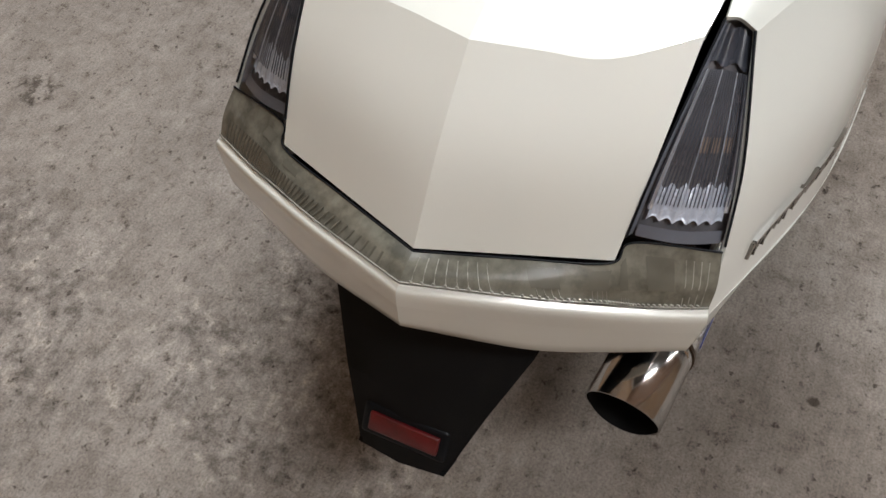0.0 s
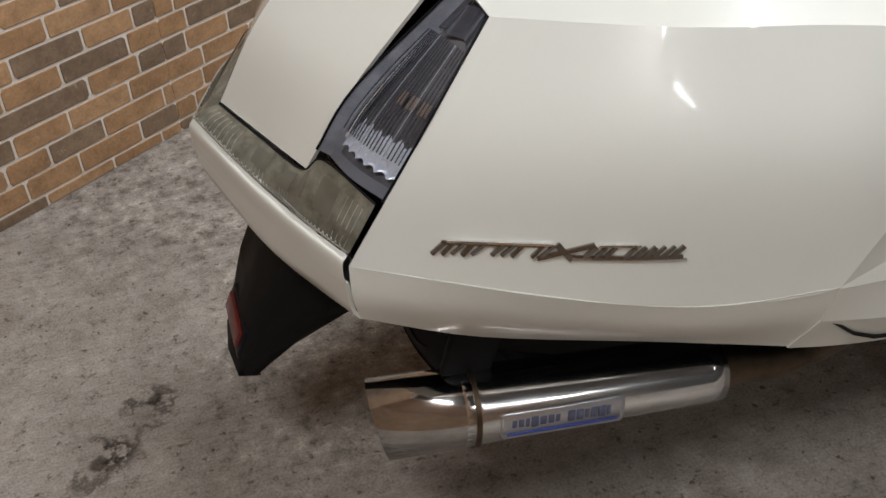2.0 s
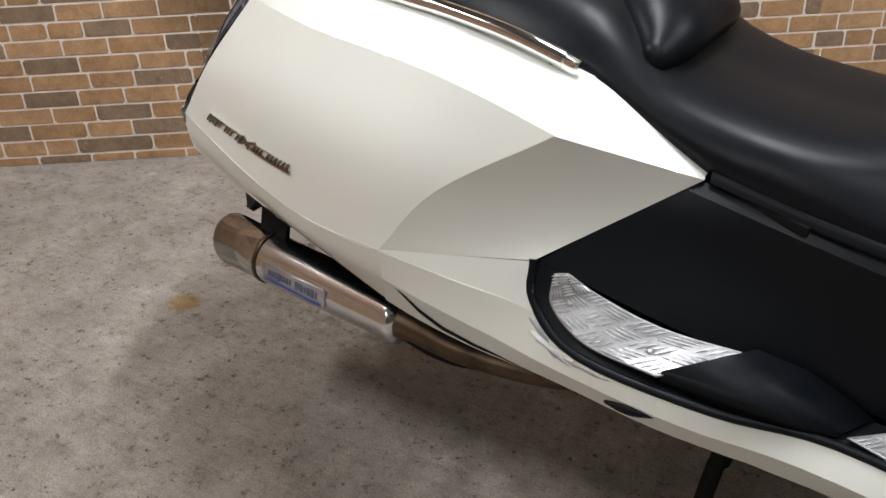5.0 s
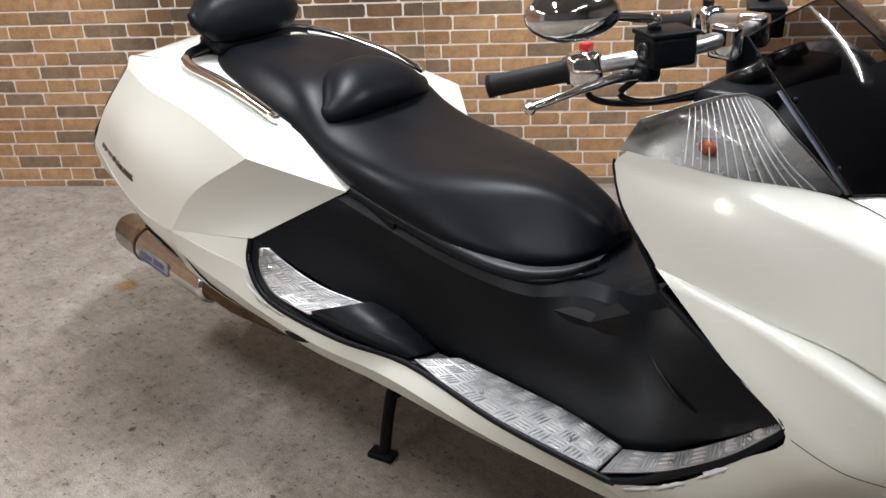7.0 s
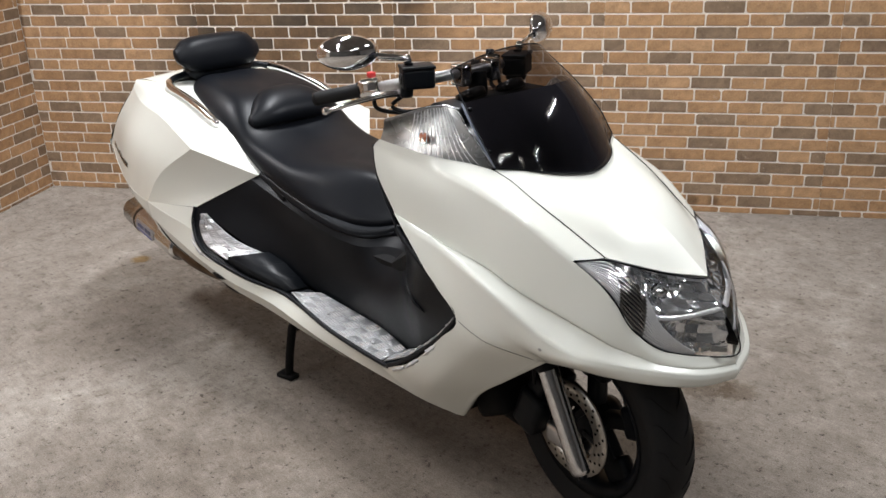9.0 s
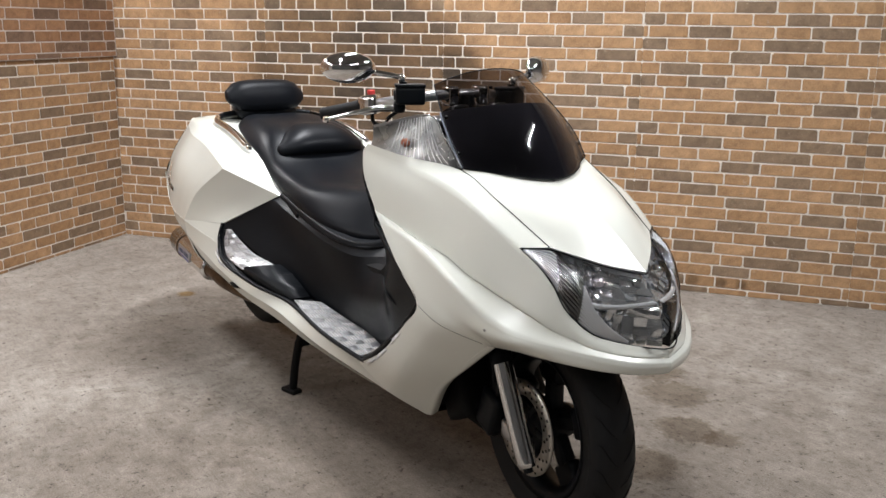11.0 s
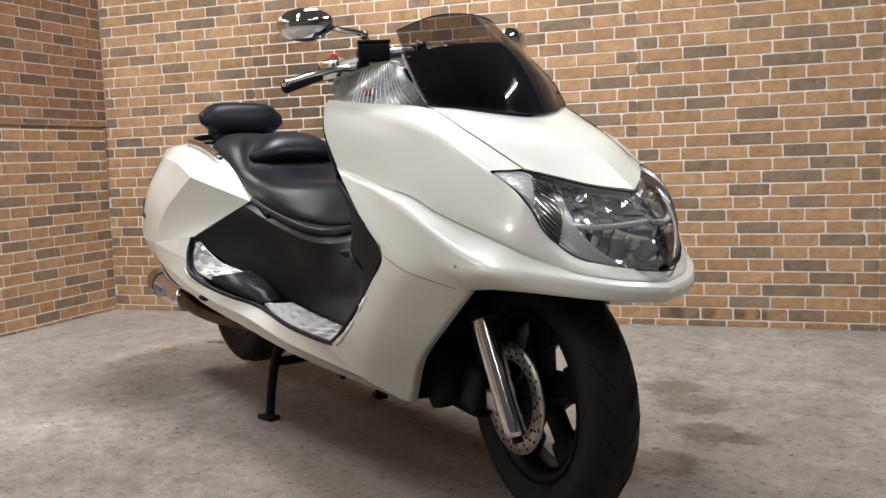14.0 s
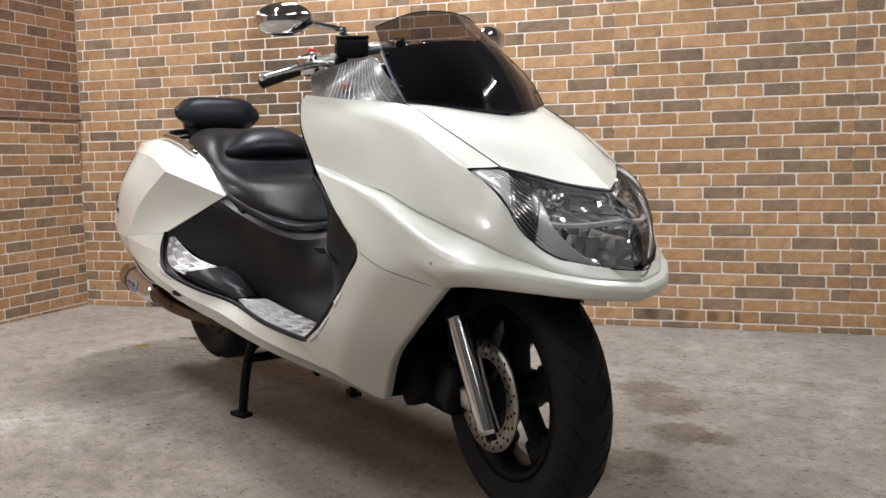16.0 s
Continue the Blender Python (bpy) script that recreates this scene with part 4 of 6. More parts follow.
LIP = LCR[4:]
LIPLOW = [(0.824, 0.263, 0.526)] + [(x, w + 0.003 * (w > 0), z - (0.020, 0.015, 0.013, 0.012, 0.012, 0.012)[k]) for k, (x, w, z) in enumerate(LIP[1:])]
SEAM = [(0.362, 0.266, 0.8715), (0.49, 0.240, 0.855), (0.625, 0.185, 0.838), (0.744, 0.1725, 0.786), (0.882, 0.147, 0.7115)]
for s in (R, L):
    cowl = empty("side_fairing", scooter, label="pearl white front side fairing with a sharp crease")
    bm = bmesh.new()
    roll = (0, 0.4, 0.8, 1, 1, 0.9, 0.7, 0.3, 0, 0, 0)
    g = grid_of(sided([TOPU, MIDU, [(x, w + 0.007 * k, z + 0.004 + 0.009 * k) for (x, w, z), k in zip(UCR, roll)], UCR], s), 5, 5)
    crest, seam = g[0][:21], catmull(sided([SEAM], s)[0], 5)
    faces = skin(bm, g) + skin(bm, [[a.lerp(b, k / 5) for a, b in zip(seam, crest)] for k in range(6)])
    bmesh.ops.remove_doubles(bm, verts=bm.verts, dist=1e-5)
    bmesh.ops.recalc_face_normals(bm, faces=bm.faces)
    outward(bm.faces, (0.6, 0, 0.6))
    part("upper_panel", bm, PEARL, cowl, "pearl white upper panel with a soft crease")
    LEG = [LCR[:5], five([(0.55, 0.302, 0.622), (0.68, 0.297, 0.58), (0.824, 0.263, 0.526)]),
                               five([(0.635, 0.305, 0.553), (0.71, 0.294, 0.523), (0.797, 0.232, 0.490)]), five([(0.58, 0.304, 0.488), (0.63, 0.287, 0.452), (0.685, 0.226, 0.400)]),
                               five([(0.48, 0.303, 0.392), (0.53, 0.282, 0.350), (0.585, 0.215, 0.318)]), five([(0.362, 0.296, 0.327), (0.44, 0.255, 0.265), (0.500, 0.186, 0.213)])]
    ARCHED = catmull([(0.797, 0.232, 0.490), (0.685, 0.226, 0.400), (0.585, 0.215, 0.318), (0.50, 0.186, 0.213)], 3)
    panel("arch_flange", [sided([[tuple(p) for p in ARCHED], [(p.x + 0.010, p.y - 0.010, p.z - 0.002) for p in ARCHED], [(p.x + 0.008, p.y - 0.030, p.z + 0.002) for p in ARCHED]], s)], PEARL, cowl, 2, 4, heart=(0.55, 0, 0.5))
    # the band under the crease, the leg panel and the nose lip are one moulding
    band, leg = grid_of(sided([UCR, LCR], s), 5, 4), grid_of(sided(LEG, s), 5, 5)
    lip = grid_of(sided([LIP, LIPLOW, ARCH, [(x - 0.02, max(0, w - 0.016), z - 0.004) for x, w, z in ARCH]], s), 5, 5)
    leg[0], lip[0] = band[-1][:21], band[-1][20:]
    for k in range(11):
        lip[k][0] = leg[k][20]
    bm = bmesh.new()
    for g in (band, leg, lip):
        skin(bm, g)
    bmesh.ops.remove_doubles(bm, verts=bm.verts, dist=1e-5)
    bmesh.ops.recalc_face_normals(bm, faces=bm.faces)
    outward(bm.faces, (0.6, 0, 0.5))
    part("lower_panel", bm, PEARL, cowl, "pearl white lower panel round the wheel arch and nose")
    bm = bmesh.new()
    tube(bm, [q + Vector((0, s * 0.0003, 0)) for q in leg[10][1::3]], 0.0005, 3, 4)
    part("panel_seam", bm, MATT, cowl)
    bm = bmesh.new()
    tube(bm, [(0.40, s * 0.288, 0.752), (0.366, s * 0.282, 0.80), (0.3465, s * 0.2715, 0.845), (0.346, s * 0.2705, 0.858)], 0.0022, 5, 6)
    tube(bm, [(0.437, s * 0.292, 0.69), (0.424, s * 0.288, 0.715), (0.40, s * 0.288, 0.752)], 0.0028, 5, 6)
    part("edge_seal", bm, BLACK, cowl)
    panel("wheel_arch_liner", [sided([[(0.50, 0.185, 0.213), (0.585, 0.214, 0.317), (0.685, 0.224, 0.40), (0.797, 0.226, 0.488), (0.93, 0.195, 0.498), (1.03, 0.11, 0.485)],
                                      [(0.50, 0.09, 0.235), (0.53, 0.10, 0.34), (0.60, 0.10, 0.45), (0.72, 0.09, 0.53), (0.88, 0.07, 0.54), (1.0, 0.04, 0.51)]], s)], MATT, cowl, 4, 3, heart=(0.5, 0, 0.6))
    panel("leg_shield", [sided([[(0.350, 0.262, 0.852), (0.37, 0.277, 0.80), (0.43, 0.288, 0.70)], [(0.405, 0.16, 0.852), (0.40, 0.18, 0.79), (0.40, 0.19, 0.66)], [(0.41, 0.0, 0.87), (0.40, 0.0, 0.79), (0.38, 0.0, 0.62)]], s)], MATT, scooter, 4, 4, heart=(0.9, 0, 0.7))
for s in (R, L):
    bm = bmesh.new()
    tube(bm, [p + Vector((0.0008, 0, 0.0006)) for p in catmull(sided([SEAM], s)[0], 3)[5:]], 0.0006, 2, 5)
    part("hood_seam", bm, MATT, scooter)
    panel("front_hood", [sided([[(0.628, 0.182, 0.8395), (0.668, 0.12, 0.833), (0.695, 0.07, 0.825), (0.726, 0, 0.813)], [(0.744, 0.170, 0.7865), (0.775, 0.12, 0.792), (0.80, 0.07, 0.790), (0.822, 0, 0.783)],
                                [(0.814, 0.1575, 0.7495), (0.853, 0.11, 0.755), (0.885, 0.06, 0.750), (0.914, 0, 0.738)], [(0.884, 0.145, 0.7115), (0.930, 0.102, 0.695), (0.969, 0.056, 0.679), (1.012, 0, 0.668)]], s)],
          PEARL, scooter, 6, 5, heart=(0.7, 0, 0.5), label="pearl white front hood running down to a point")

# headlight
head = empty("headlight", scooter, label="wide clear headlight with chrome reflectors")
HTOP = [(0.848, 0.194, 0.709), (0.867, 0.170, 0.709), (0.888, 0.143, 0.7065), (0.928, 0.102, 0.691), (0.967, 0.056, 0.675), (1.012, 0, 0.664)]
HLOW = [(0.850, 0.1935, 0.704), (0.899, 0.183, 0.676), (0.930, 0.177, 0.651), (0.958, 0.169, 0.608), (0.979, 0.149, 0.577), (1.009, 0.124, 0.554), (1.042, 0.076, 0.538), (1.089, 0, 0.529)]

# inner line of the ribbed insert: how far along it, then the place across and down the lens
SWEEP = ((0.0, 0.02, 0.02), (0.35, 0.39, 0.02), (0.6, 0.55, 0.27), (0.75, 0.64, 0.62), (0.85, 0.68, 0.72), (1.0, 0.87, 0.97), (1.01, 0.87, 0.97))


def hpoint(u, f, s, inset=0.0):
    """u: 0 at the outer tip, 1 at the nose; f: 0 at the top edge, 1 at the bottom one."""
    a, b = catmull(HTOP, 8), catmull(HLOW, 8)
    def at(c):
        k = min(u * (len(c) - 1), len(c) - 1.0001)
        return c[int(k)].lerp(c[int(k) + 1], k - int(k))
    p = at(a).lerp(at(b), f)
    bulge = math.sin(math.pi * f) * 0.026 * min(1, u * 2)
    return Vector((p.x + bulge * (0.5 + 0.5 * u) - inset * (0.3 + 0.7 * u), s * (p.y + 0.5 * bulge * (1 - u) - 0.9 * inset * (1 - u)), p.z + 0.3 * bulge - 0.15 * inset))


for s in (R, L):
    bm = bmesh.new()
    skin(bm, [[hpoint(u / 24, f / 16, s) for u in range(25)] for f in range(17)])
    outward(bm.faces, (0.8, 0, 0.6))
    part("lens", bm, GLASS, head)
    bm = bmesh.new()
    skin(bm, [[hpoint(u / 24, f / 16, s, 0.050 * min(1, u / 6) + 0.016) for u in range(25)] for f in range(17)])
    outward(bm.faces, (0.8, 0, 0.6))
    part("housing", bm, SILVER, head)
    # ribbed outer part that sweeps from the tip down to the lower edge
    def swept(w, r, inset):
        k = max(i for i in range(6) if w >= SWEEP[i][0])
        a, b = SWEEP[k], SWEEP[min(k + 1, 6)]
        f = (w - a[0]) / max(b[0] - a[0], 1e-6)
        iu, jf = a[1] + (b[1] - a[1]) * f, a[2] + (b[2] - a[2]) * f
        return hpoint(0.87 * w * (1 - r) + iu * r, 0.985 * (1 - r) + jf * r, s, inset)
    bm = bmesh.new()
    skin(bm, [[swept(w / 30, r / 12, 0.011) for w in range(31)] for r in range(13)])
    part("insert_backing", bm, DARKLENS, head, "dark backing of the ribbed insert")
    for k in range(11):
        # darker metal in the middle stretch paints in the dark room's reflection
        for w0, w1, mat in ((0.0, 0.40, SILVER), (0.40, 0.66, SMOKY), (0.66, 1.0, SILVER)):
            bm = bmesh.new()
            tube(bm, [swept(w0 + (w1 - w0) * i / 6, (k + 0.5) / 11, 0.0075) for i in range(7)], [0.0010 + 0.0016 * min(1, w * 3) + 0.0014 * max(0, w - 0.66) for w in (w0 + (w1 - w0) * i / 6 for i in range(7))], 3, 6, False)
            part("rib", bm, mat, head, "bright rib" if mat == SILVER else "rib darkened for a dark reflection")
    bm = bmesh.new()
    skin(bm, [[hpoint(0.3 + 0.695 * u / 20, 0.005 + 0.03 * d, s, 0.003 + 0.045 * d) for u in range(21)] for d in range(2)])
    part("top_wall", bm, SILVER, head)
    # reflector bowls of small stepped mirror facets, each tipped its own way
    rnd = random.Random(17)
    for name, u0, u1, f0, f1, NU, NF, tip in (("upper_reflector", 0.46, 1.0, 0.03, 0.53, 9, 5, 0.008), ("lower_reflector", 0.62, 1.0, 0.53, 1.0, 9, 4, 0.009)):
        bm = bmesh.new()
        for a in range(NU):
            for c in range(NF):
                tx, ty = rnd.uniform(-tip, tip), rnd.uniform(-tip, tip)
                cell = []
                for j in range(4):
                    row = []
                    for i in range(4):
                        p, q = i / 3, j / 3
                        bow = 1 - ((a + p) / NU * 2 - 1) ** 2 - ((c + q) / NF * 2 - 1) ** 2
                        row.append(hpoint(u0 + (u1 - u0) * (a + p) / NU, f0 + (f1 - f0) * (c + q) / NF, s, 0.026 + 0.022 * max(0, bow) + tx * (p - 0.5) + ty * (q - 0.5) - 0.0016 * math.sin(math.pi * p) * math.sin(math.pi * q)))
                    cell.append(row)
                skin(bm, cell)
        part(name, bm, FACET, head, "faceted chrome reflector")
    for u, f in ((0.72, 0.28), (0.70, 0.76)):
        bm = bmesh.new()
        lathe(bm, [(0.0, 0.012), (0.010, 0.010), (0.013, 0.0), (0.013, -0.012), (0.0, -0.012)], (0, 0, 0), "z", 14)
        ob = part("bulb_cap", bm, POLISHED, head)
        p = hpoint(u, f, s, 0.022)
        ob.matrix_basis = along(p, p + Vector((0.09, s * 0.03, -0.01)))
    bm = bmesh.new()
    skin(bm, [[hpoint(0.52 + 0.46 * u / 14, 0.66 - 0.27 * u / 14 + 0.035 * math.sin(u / 14 * 3.1) + 0.065 * f, s, 0.008 + 0.02 * abs(f - 0.5)) for u in range(15)] for f in (0, 0.5, 1)])
    part("divider", bm, SILVER, head, "bright bar between the lamps")
    for u, f in ((0.30, 0.99), (0.86, 0.99)):
        bm = bmesh.new()
        box(bm, (0.008, 0.012, 0.008), Matrix.Translation(hpoint(u, f, s) + Vector((0.001, 0, -0.004))), 0.002)
        part("aiming_tab", bm, GLASS, head)
for line in (both([HTOP])[0], both([HLOW])[0]):
    bm = bmesh.new()
    tube(bm, line, 0.0015, 6, 6)
    part("seal", bm, BLACK, head)

# front indicators
for s in (R, L):
    ind = empty("indicator", scooter, label="clear ribbed indicator with an amber bulb")
    IR = [[(0.347, 0.2665, 0.8755), (0.36, 0.264, 0.896), (0.376, 0.260, 0.916)], [(0.42, 0.2575, 0.866), (0.443, 0.224, 0.914), (0.478, 0.174, 0.946)], [(0.50, 0.2385, 0.8535), (0.545, 0.210, 0.879), (0.552, 0.181, 0.903)], [(0.612, 0.190, 0.843), (0.617, 0.187, 0.844), (0.622, 0.184, 0.846)]]
    panel("lens", [sided(IR, s)], GLASS, ind, 4, 4, 0.0, heart=(0.4, 0, 0.8))
    panel("reflector", [sided([[(x - (0.010, 0.010, 0.002)[k], w - (0.022, 0.018, 0.001)[k], z - (0.014, 0.014, 0.002)[k]) for k, (x, w, z) in enumerate(r)] for r in IR], s)], LAMPBACK, ind, 4, 4, 0.0, heart=(0.4, 0, 0.8))
    g = grid_of(sided([[(x - 0.001, w - 0.004, z - 0.003) for x, w, z in r] for r in IR], s), 7, 5)
    # ribs run from the top edge down to the lower one, beside the screen
    for k in range(9, 22):
        line = []
        for f in (0.04, 0.3, 0.6, 0.96):
            u, v = 14 * (1 - f), 5 * (k / 21) * (1 - f) + 14.6 * (k / 21) * f
            a, c = int(min(u, 13)), int(min(v, 14))
            line.append(g[c][a].lerp(g[c][a + 1], u - a).lerp(g[c + 1][a].lerp(g[c + 1][a + 1], u - a), v - c))
        line = [p.lerp(line[0].lerp(line[3], j / 3), 0.6) for j, p in enumerate(line)]
        bm = bmesh.new()
        tube(bm, line, 0.0011, 3, 4, False)
        part("rib", bm, SILVER, ind)
    bm = bmesh.new()
    ball(bm, Matrix.Translation((0.456, s * 0.221, 0.882)), (0.014, 0.009, 0.011), 12, 8)
    part("bulb", bm, AMBER, ind)
    INNER = [r[2] for r in IR]
    panel("inner_wall", [sided([[(x, w - 0.0005, z + 0.0005) for x, w, z in INNER], [(x + 0.001, w - 0.003, z - 0.005) for x, w, z in INNER]], s)], DULL, ind, 4, 2, 0.001, heart=(0.45, 0, 0.9))

# windscreen and dash
SCR = [[(0.632, 0.182, 0.843), (0.66, 0.14, 0.836), (0.697, 0.10, 0.829), (0.724, 0.05, 0.822), (0.733, 0, 0.818)], [(0.59, 0.184, 0.895), (0.621, 0.145, 0.893), (0.658, 0.10, 0.889), (0.686, 0.05, 0.884), (0.697, 0, 0.882)], [(0.533, 0.172, 0.950), (0.560, 0.138, 0.954), (0.598, 0.095, 0.958), (0.622, 0.048, 0.960), (0.632, 0, 0.961)], [(0.462, 0.147, 1.012), (0.478, 0.118, 1.026), (0.498, 0.082, 1.040), (0.508, 0.042, 1.047), (0.512, 0, 1.049)]]
screen = empty("windscreen", scooter, label="dark smoked windscreen with a black lower band")
panel("pane", [both(SCR)], SMOKED, screen, 6, 6, 0.0, heart=(0.3, 0, 0.8))
bm = bmesh.new()
for r in (both([[SCR[0][0]] + [q for q in SCR[0][1:]]])[0], [(x, -w, z) for x, w, z in (q[0] for q in SCR)], [(x, w, z) for x, w, z in (q[0] for q in SCR)], both([SCR[3]])[0]):
    tube(bm, r, 0.0014, 5, 6)
part("edge", bm, BLACK, screen)
gb = grid_of(both(SCR), 6, 6)
bm = bmesh.new()
columns = []
for i in range(len(gb[0])):
    c = [r[i] for r in gb]
    rim = 0.955 + 0.022 * (1 - (c[9].y / 0.18) ** 2)
    keep = [q for q in c if q.z < rim]
    a, d = keep[-1], c[len(keep)]
    keep.append(a.lerp(d, (rim - a.z) / (d.z - a.z)))
    columns.append([keep[min(len(keep) - 1, round(k * (len(keep) - 1) / 8))] + Vector((-0.010, 0, -0.001)) for k in range(9)])
skin(bm, columns)
part("lower_band", bm, BAND, screen, "dark lower half")
for s in (R, L):
    for x, w, z in ((0.607, 0.178, 0.872), (0.538, 0.165, 0.945)):
        bm = bmesh.new()
        ball(bm, Matrix.Translation((x + 0.002, s * (w + 0.001), z)), (0.0045, 0.0045, 0.0045), 10, 6)
        part("screw", bm, BLACK, screen)
panel("dash_cowl", [both([[(0.622, 0.174, 0.836), (0.668, 0.10, 0.824), (0.708, 0, 0.808)], [(0.57, 0.163, 0.866), (0.62, 0.10, 0.880), (0.65, 0, 0.882)], [(0.51, 0.148, 0.892), (0.545, 0.09, 0.912), (0.565, 0, 0.916)], [(0.43, 0.14, 0.895), (0.44, 0.08, 0.915), (0.45, 0, 0.92)]])],
      BLACK, scooter, 5, 4, heart=(0.45, 0, 0.75), label="black dash cowl under the windscreen")
bm = bmesh.new()
box(bm, (0.10, 0.30, 0.07), pose(0.44, 0, 0.90), 0.015)
part("instrument_panel", bm, BLACK, scooter)
for y in (-0.06, 0.06):
    bm = bmesh.new()
    lathe(bm, [(0.0, 0.02), (0.03, 0.02), (0.034, 0.018), (0.036, 0.0), (0.0, 0.0)], (0, 0, 0), "z", 24)
    ob = part("gauge", bm, GLOSSY, scooter)
    ob.matrix_basis = pose(0.435, y, 0.932, 0, -28, 0)

# handlebar
bars = empty("handlebar", scooter, label="pulled-back chrome handlebar with black grips")
bm = bmesh.new()
tube(bm, [(0.32, -0.137, 0.968), (0.365, -0.09, 0.978), (0.385, 0, 0.982), (0.365, 0.09, 0.978), (0.32, 0.137, 0.968)], 0.0125, 5, 12)
part("bar", bm, ALLOY, bars)
bm = bmesh.new()
tube(bm, [(0.40, 0, 0.84), (0.388, 0, 0.98)], 0.022, 3, 12)
part("stem", bm, BLACK, bars)
for y in (-0.045, 0.045):
    bm = bmesh.new()
    box(bm, (0.045, 0.03, 0.05), pose(0.385, y, 0.978), 0.008)
    part("clamp", bm, CHROME, bars)
for s in (R, L):
    A, B, Cc, D = Vector((0.32, s * 0.137, 0.968)), Vector((0.245, s * 0.186, 0.952)), Vector((0.222, s * 0.199, 0.947)), Vector((0.120, s * 0.254, 0.921))
    bm = bmesh.new()
    tube(bm, [A, B, Cc], 0.0125, 3, 12)
    part("bar_end", bm, ALLOY, bars)
    bm = bmesh.new()
    tube(bm, [Cc, Cc.lerp(D, 0.04), Cc.lerp(D, 0.96), D], [0.019, 0.0165, 0.0165, 0.018], 3, 14)
    tube(bm, [Cc, Cc.lerp(D, 0.05)], 0.021, 2, 14)
    part("grip", bm, RUBBER, bars, "black rubber grip")
    bm = bmesh.new()
    tube(bm, [D, D + (D - Cc) * 0.05], 0.0125, 2, 12)
    part("bar_cap", bm, CHROME, bars)
    bm = bmesh.new()
    box(bm, (0.045, 0.05, 0.05), along(B, Cc) @ pose(0, 0, 0.004), 0.012)
    part("switch_housing", bm, CHROME, bars, "chrome switch housing")
    bm = bmesh.new()
    box(bm, (0.016, 0.016, 0.012), Matrix.Translation(B + Vector((-0.004, 0, 0.030))), 0.003)
    part("switch", bm, RED_PLASTIC if s == R else BLACK, bars)
    bm = bmesh.new()
    # the bar is turned a little, so its left side stands further ahead and out
    ahead = Vector((0.012, 0.040, -0.014)) if s == L else Vector()
    turn = Matrix.Translation(Vector((0.336, s * 0.132, 0)) + ahead) @ Matrix.Rotation(s * 0.5, 4, "Z")
    box(bm, (0.056, 0.072, 0.044), turn @ pose(0, 0, 0.979), 0.008, 3)
    box(bm, (0.059, 0.075, 0.008), turn @ pose(0, 0, 1.003), 0.003)
    box(bm, (0.05, 0.03, 0.03), Matrix.Translation(Vector((0.315, s * 0.15, 0.951)) + ahead) @ Matrix.Rotation(s * 0.5, 4, "Z"), 0.010)
    part("master_cylinder", bm, BLACK, bars, "black brake fluid reservoir")
    bm = bmesh.new()
    lathe(bm, [(0.0, 0.002), (0.008, 0.002), (0.009, 0.004), (0.012, 0.004), (0.012, -0.004), (0.0, -0.004)], (0, 0, 0), "z", 16)
    ob = part("sight_glass", bm, GLOSSY, bars, "round sight glass")
    ob.matrix_basis = turn @ pose(0.004, s * 0.036, 0.980, -s * 90)
    bm = bmesh.new()
    tube(bm, [(0.312, s * 0.165, 0.946), (0.297, s * 0.205, 0.946), (0.268, s * 0.255, 0.935), (0.236, s * 0.303, 0.921)], [0.008, 0.0075, 0.006, 0.0055], 5, 10)
    ball(bm, Matrix.Translation((0.232, s * 0.308, 0.919)), (0.0095, 0.0095, 0.0095), 12, 8)
    part("brake_lever", bm, CHROME, bars, "chrome brake lever")
    mirror = empty("mirror", scooter, label="oval chrome mirror on a bent stem")
    mirror.location = ahead
    bm = bmesh.new()
    m = Matrix.Translation((0.272, s * 0.268, 1.045)) @ Matrix.Rotation(s * 0.62, 4, "Z") @ Matrix.Rotation(-0.12, 4, "Y")
    ball(bm, m, (0.040, 0.067, 0.038), 28, 16)
    for v in bm.verts:
        q = m.inverted() @ v.co
        if q.x < -0.004:
            q.x = -0.004 + (q.x + 0.004) * 0.15
        v.co = m @ q
    part("shell", bm, CHROME, mirror)
    bm = bmesh.new()
    ball(bm, m @ pose(-0.0085, 0, 0), (0.001, 0.059, 0.032), 24, 12)
    part("glass", bm, CHROME, mirror)
    bm = bmesh.new()
    tube(bm, [(0.325, s * 0.145, 1.003), (0.327, s * 0.147, 1.016), (0.325, s * 0.158, 1.024), (0.305, s * 0.21, 1.034), (0.29, s * 0.238, 1.042)], 0.0068, 5, 10)
    ball(bm, Matrix.Translation((0.326, s * 0.150, 1.021)), (0.011, 0.011, 0.011), 12, 8)
    ball(bm, Matrix.Translation((0.296, s * 0.236, 1.043)), (0.013, 0.016, 0.013), 12, 8)
    part("stem", bm, CHROME, mirror)
    bm = bmesh.new()
    tube(bm, [(0.325, s * 0.145, 0.99), (0.325, s * 0.145, 1.012)], 0.010, 2, 10)
    part("boot", bm, BLACK, mirror)
    for k, pts in enumerate((((0.31, s * 0.15, 0.94), (0.29, s * 0.17, 0.915), (0.33, s * 0.15, 0.905), (0.42, s * 0.10, 0.93), (0.47, s * 0.06, 0.92)),
                             ((0.245, s * 0.186, 0.94), (0.25, s * 0.18, 0.905), (0.31, s * 0.15, 0.90), (0.41, s * 0.09, 0.915), (0.46, s * 0.05, 0.91)))):
        bm = bmesh.new()
        tube(bm, pts, 0.005, 6, 8)
        part("cable", bm, BLACK, bars, "black control cable")


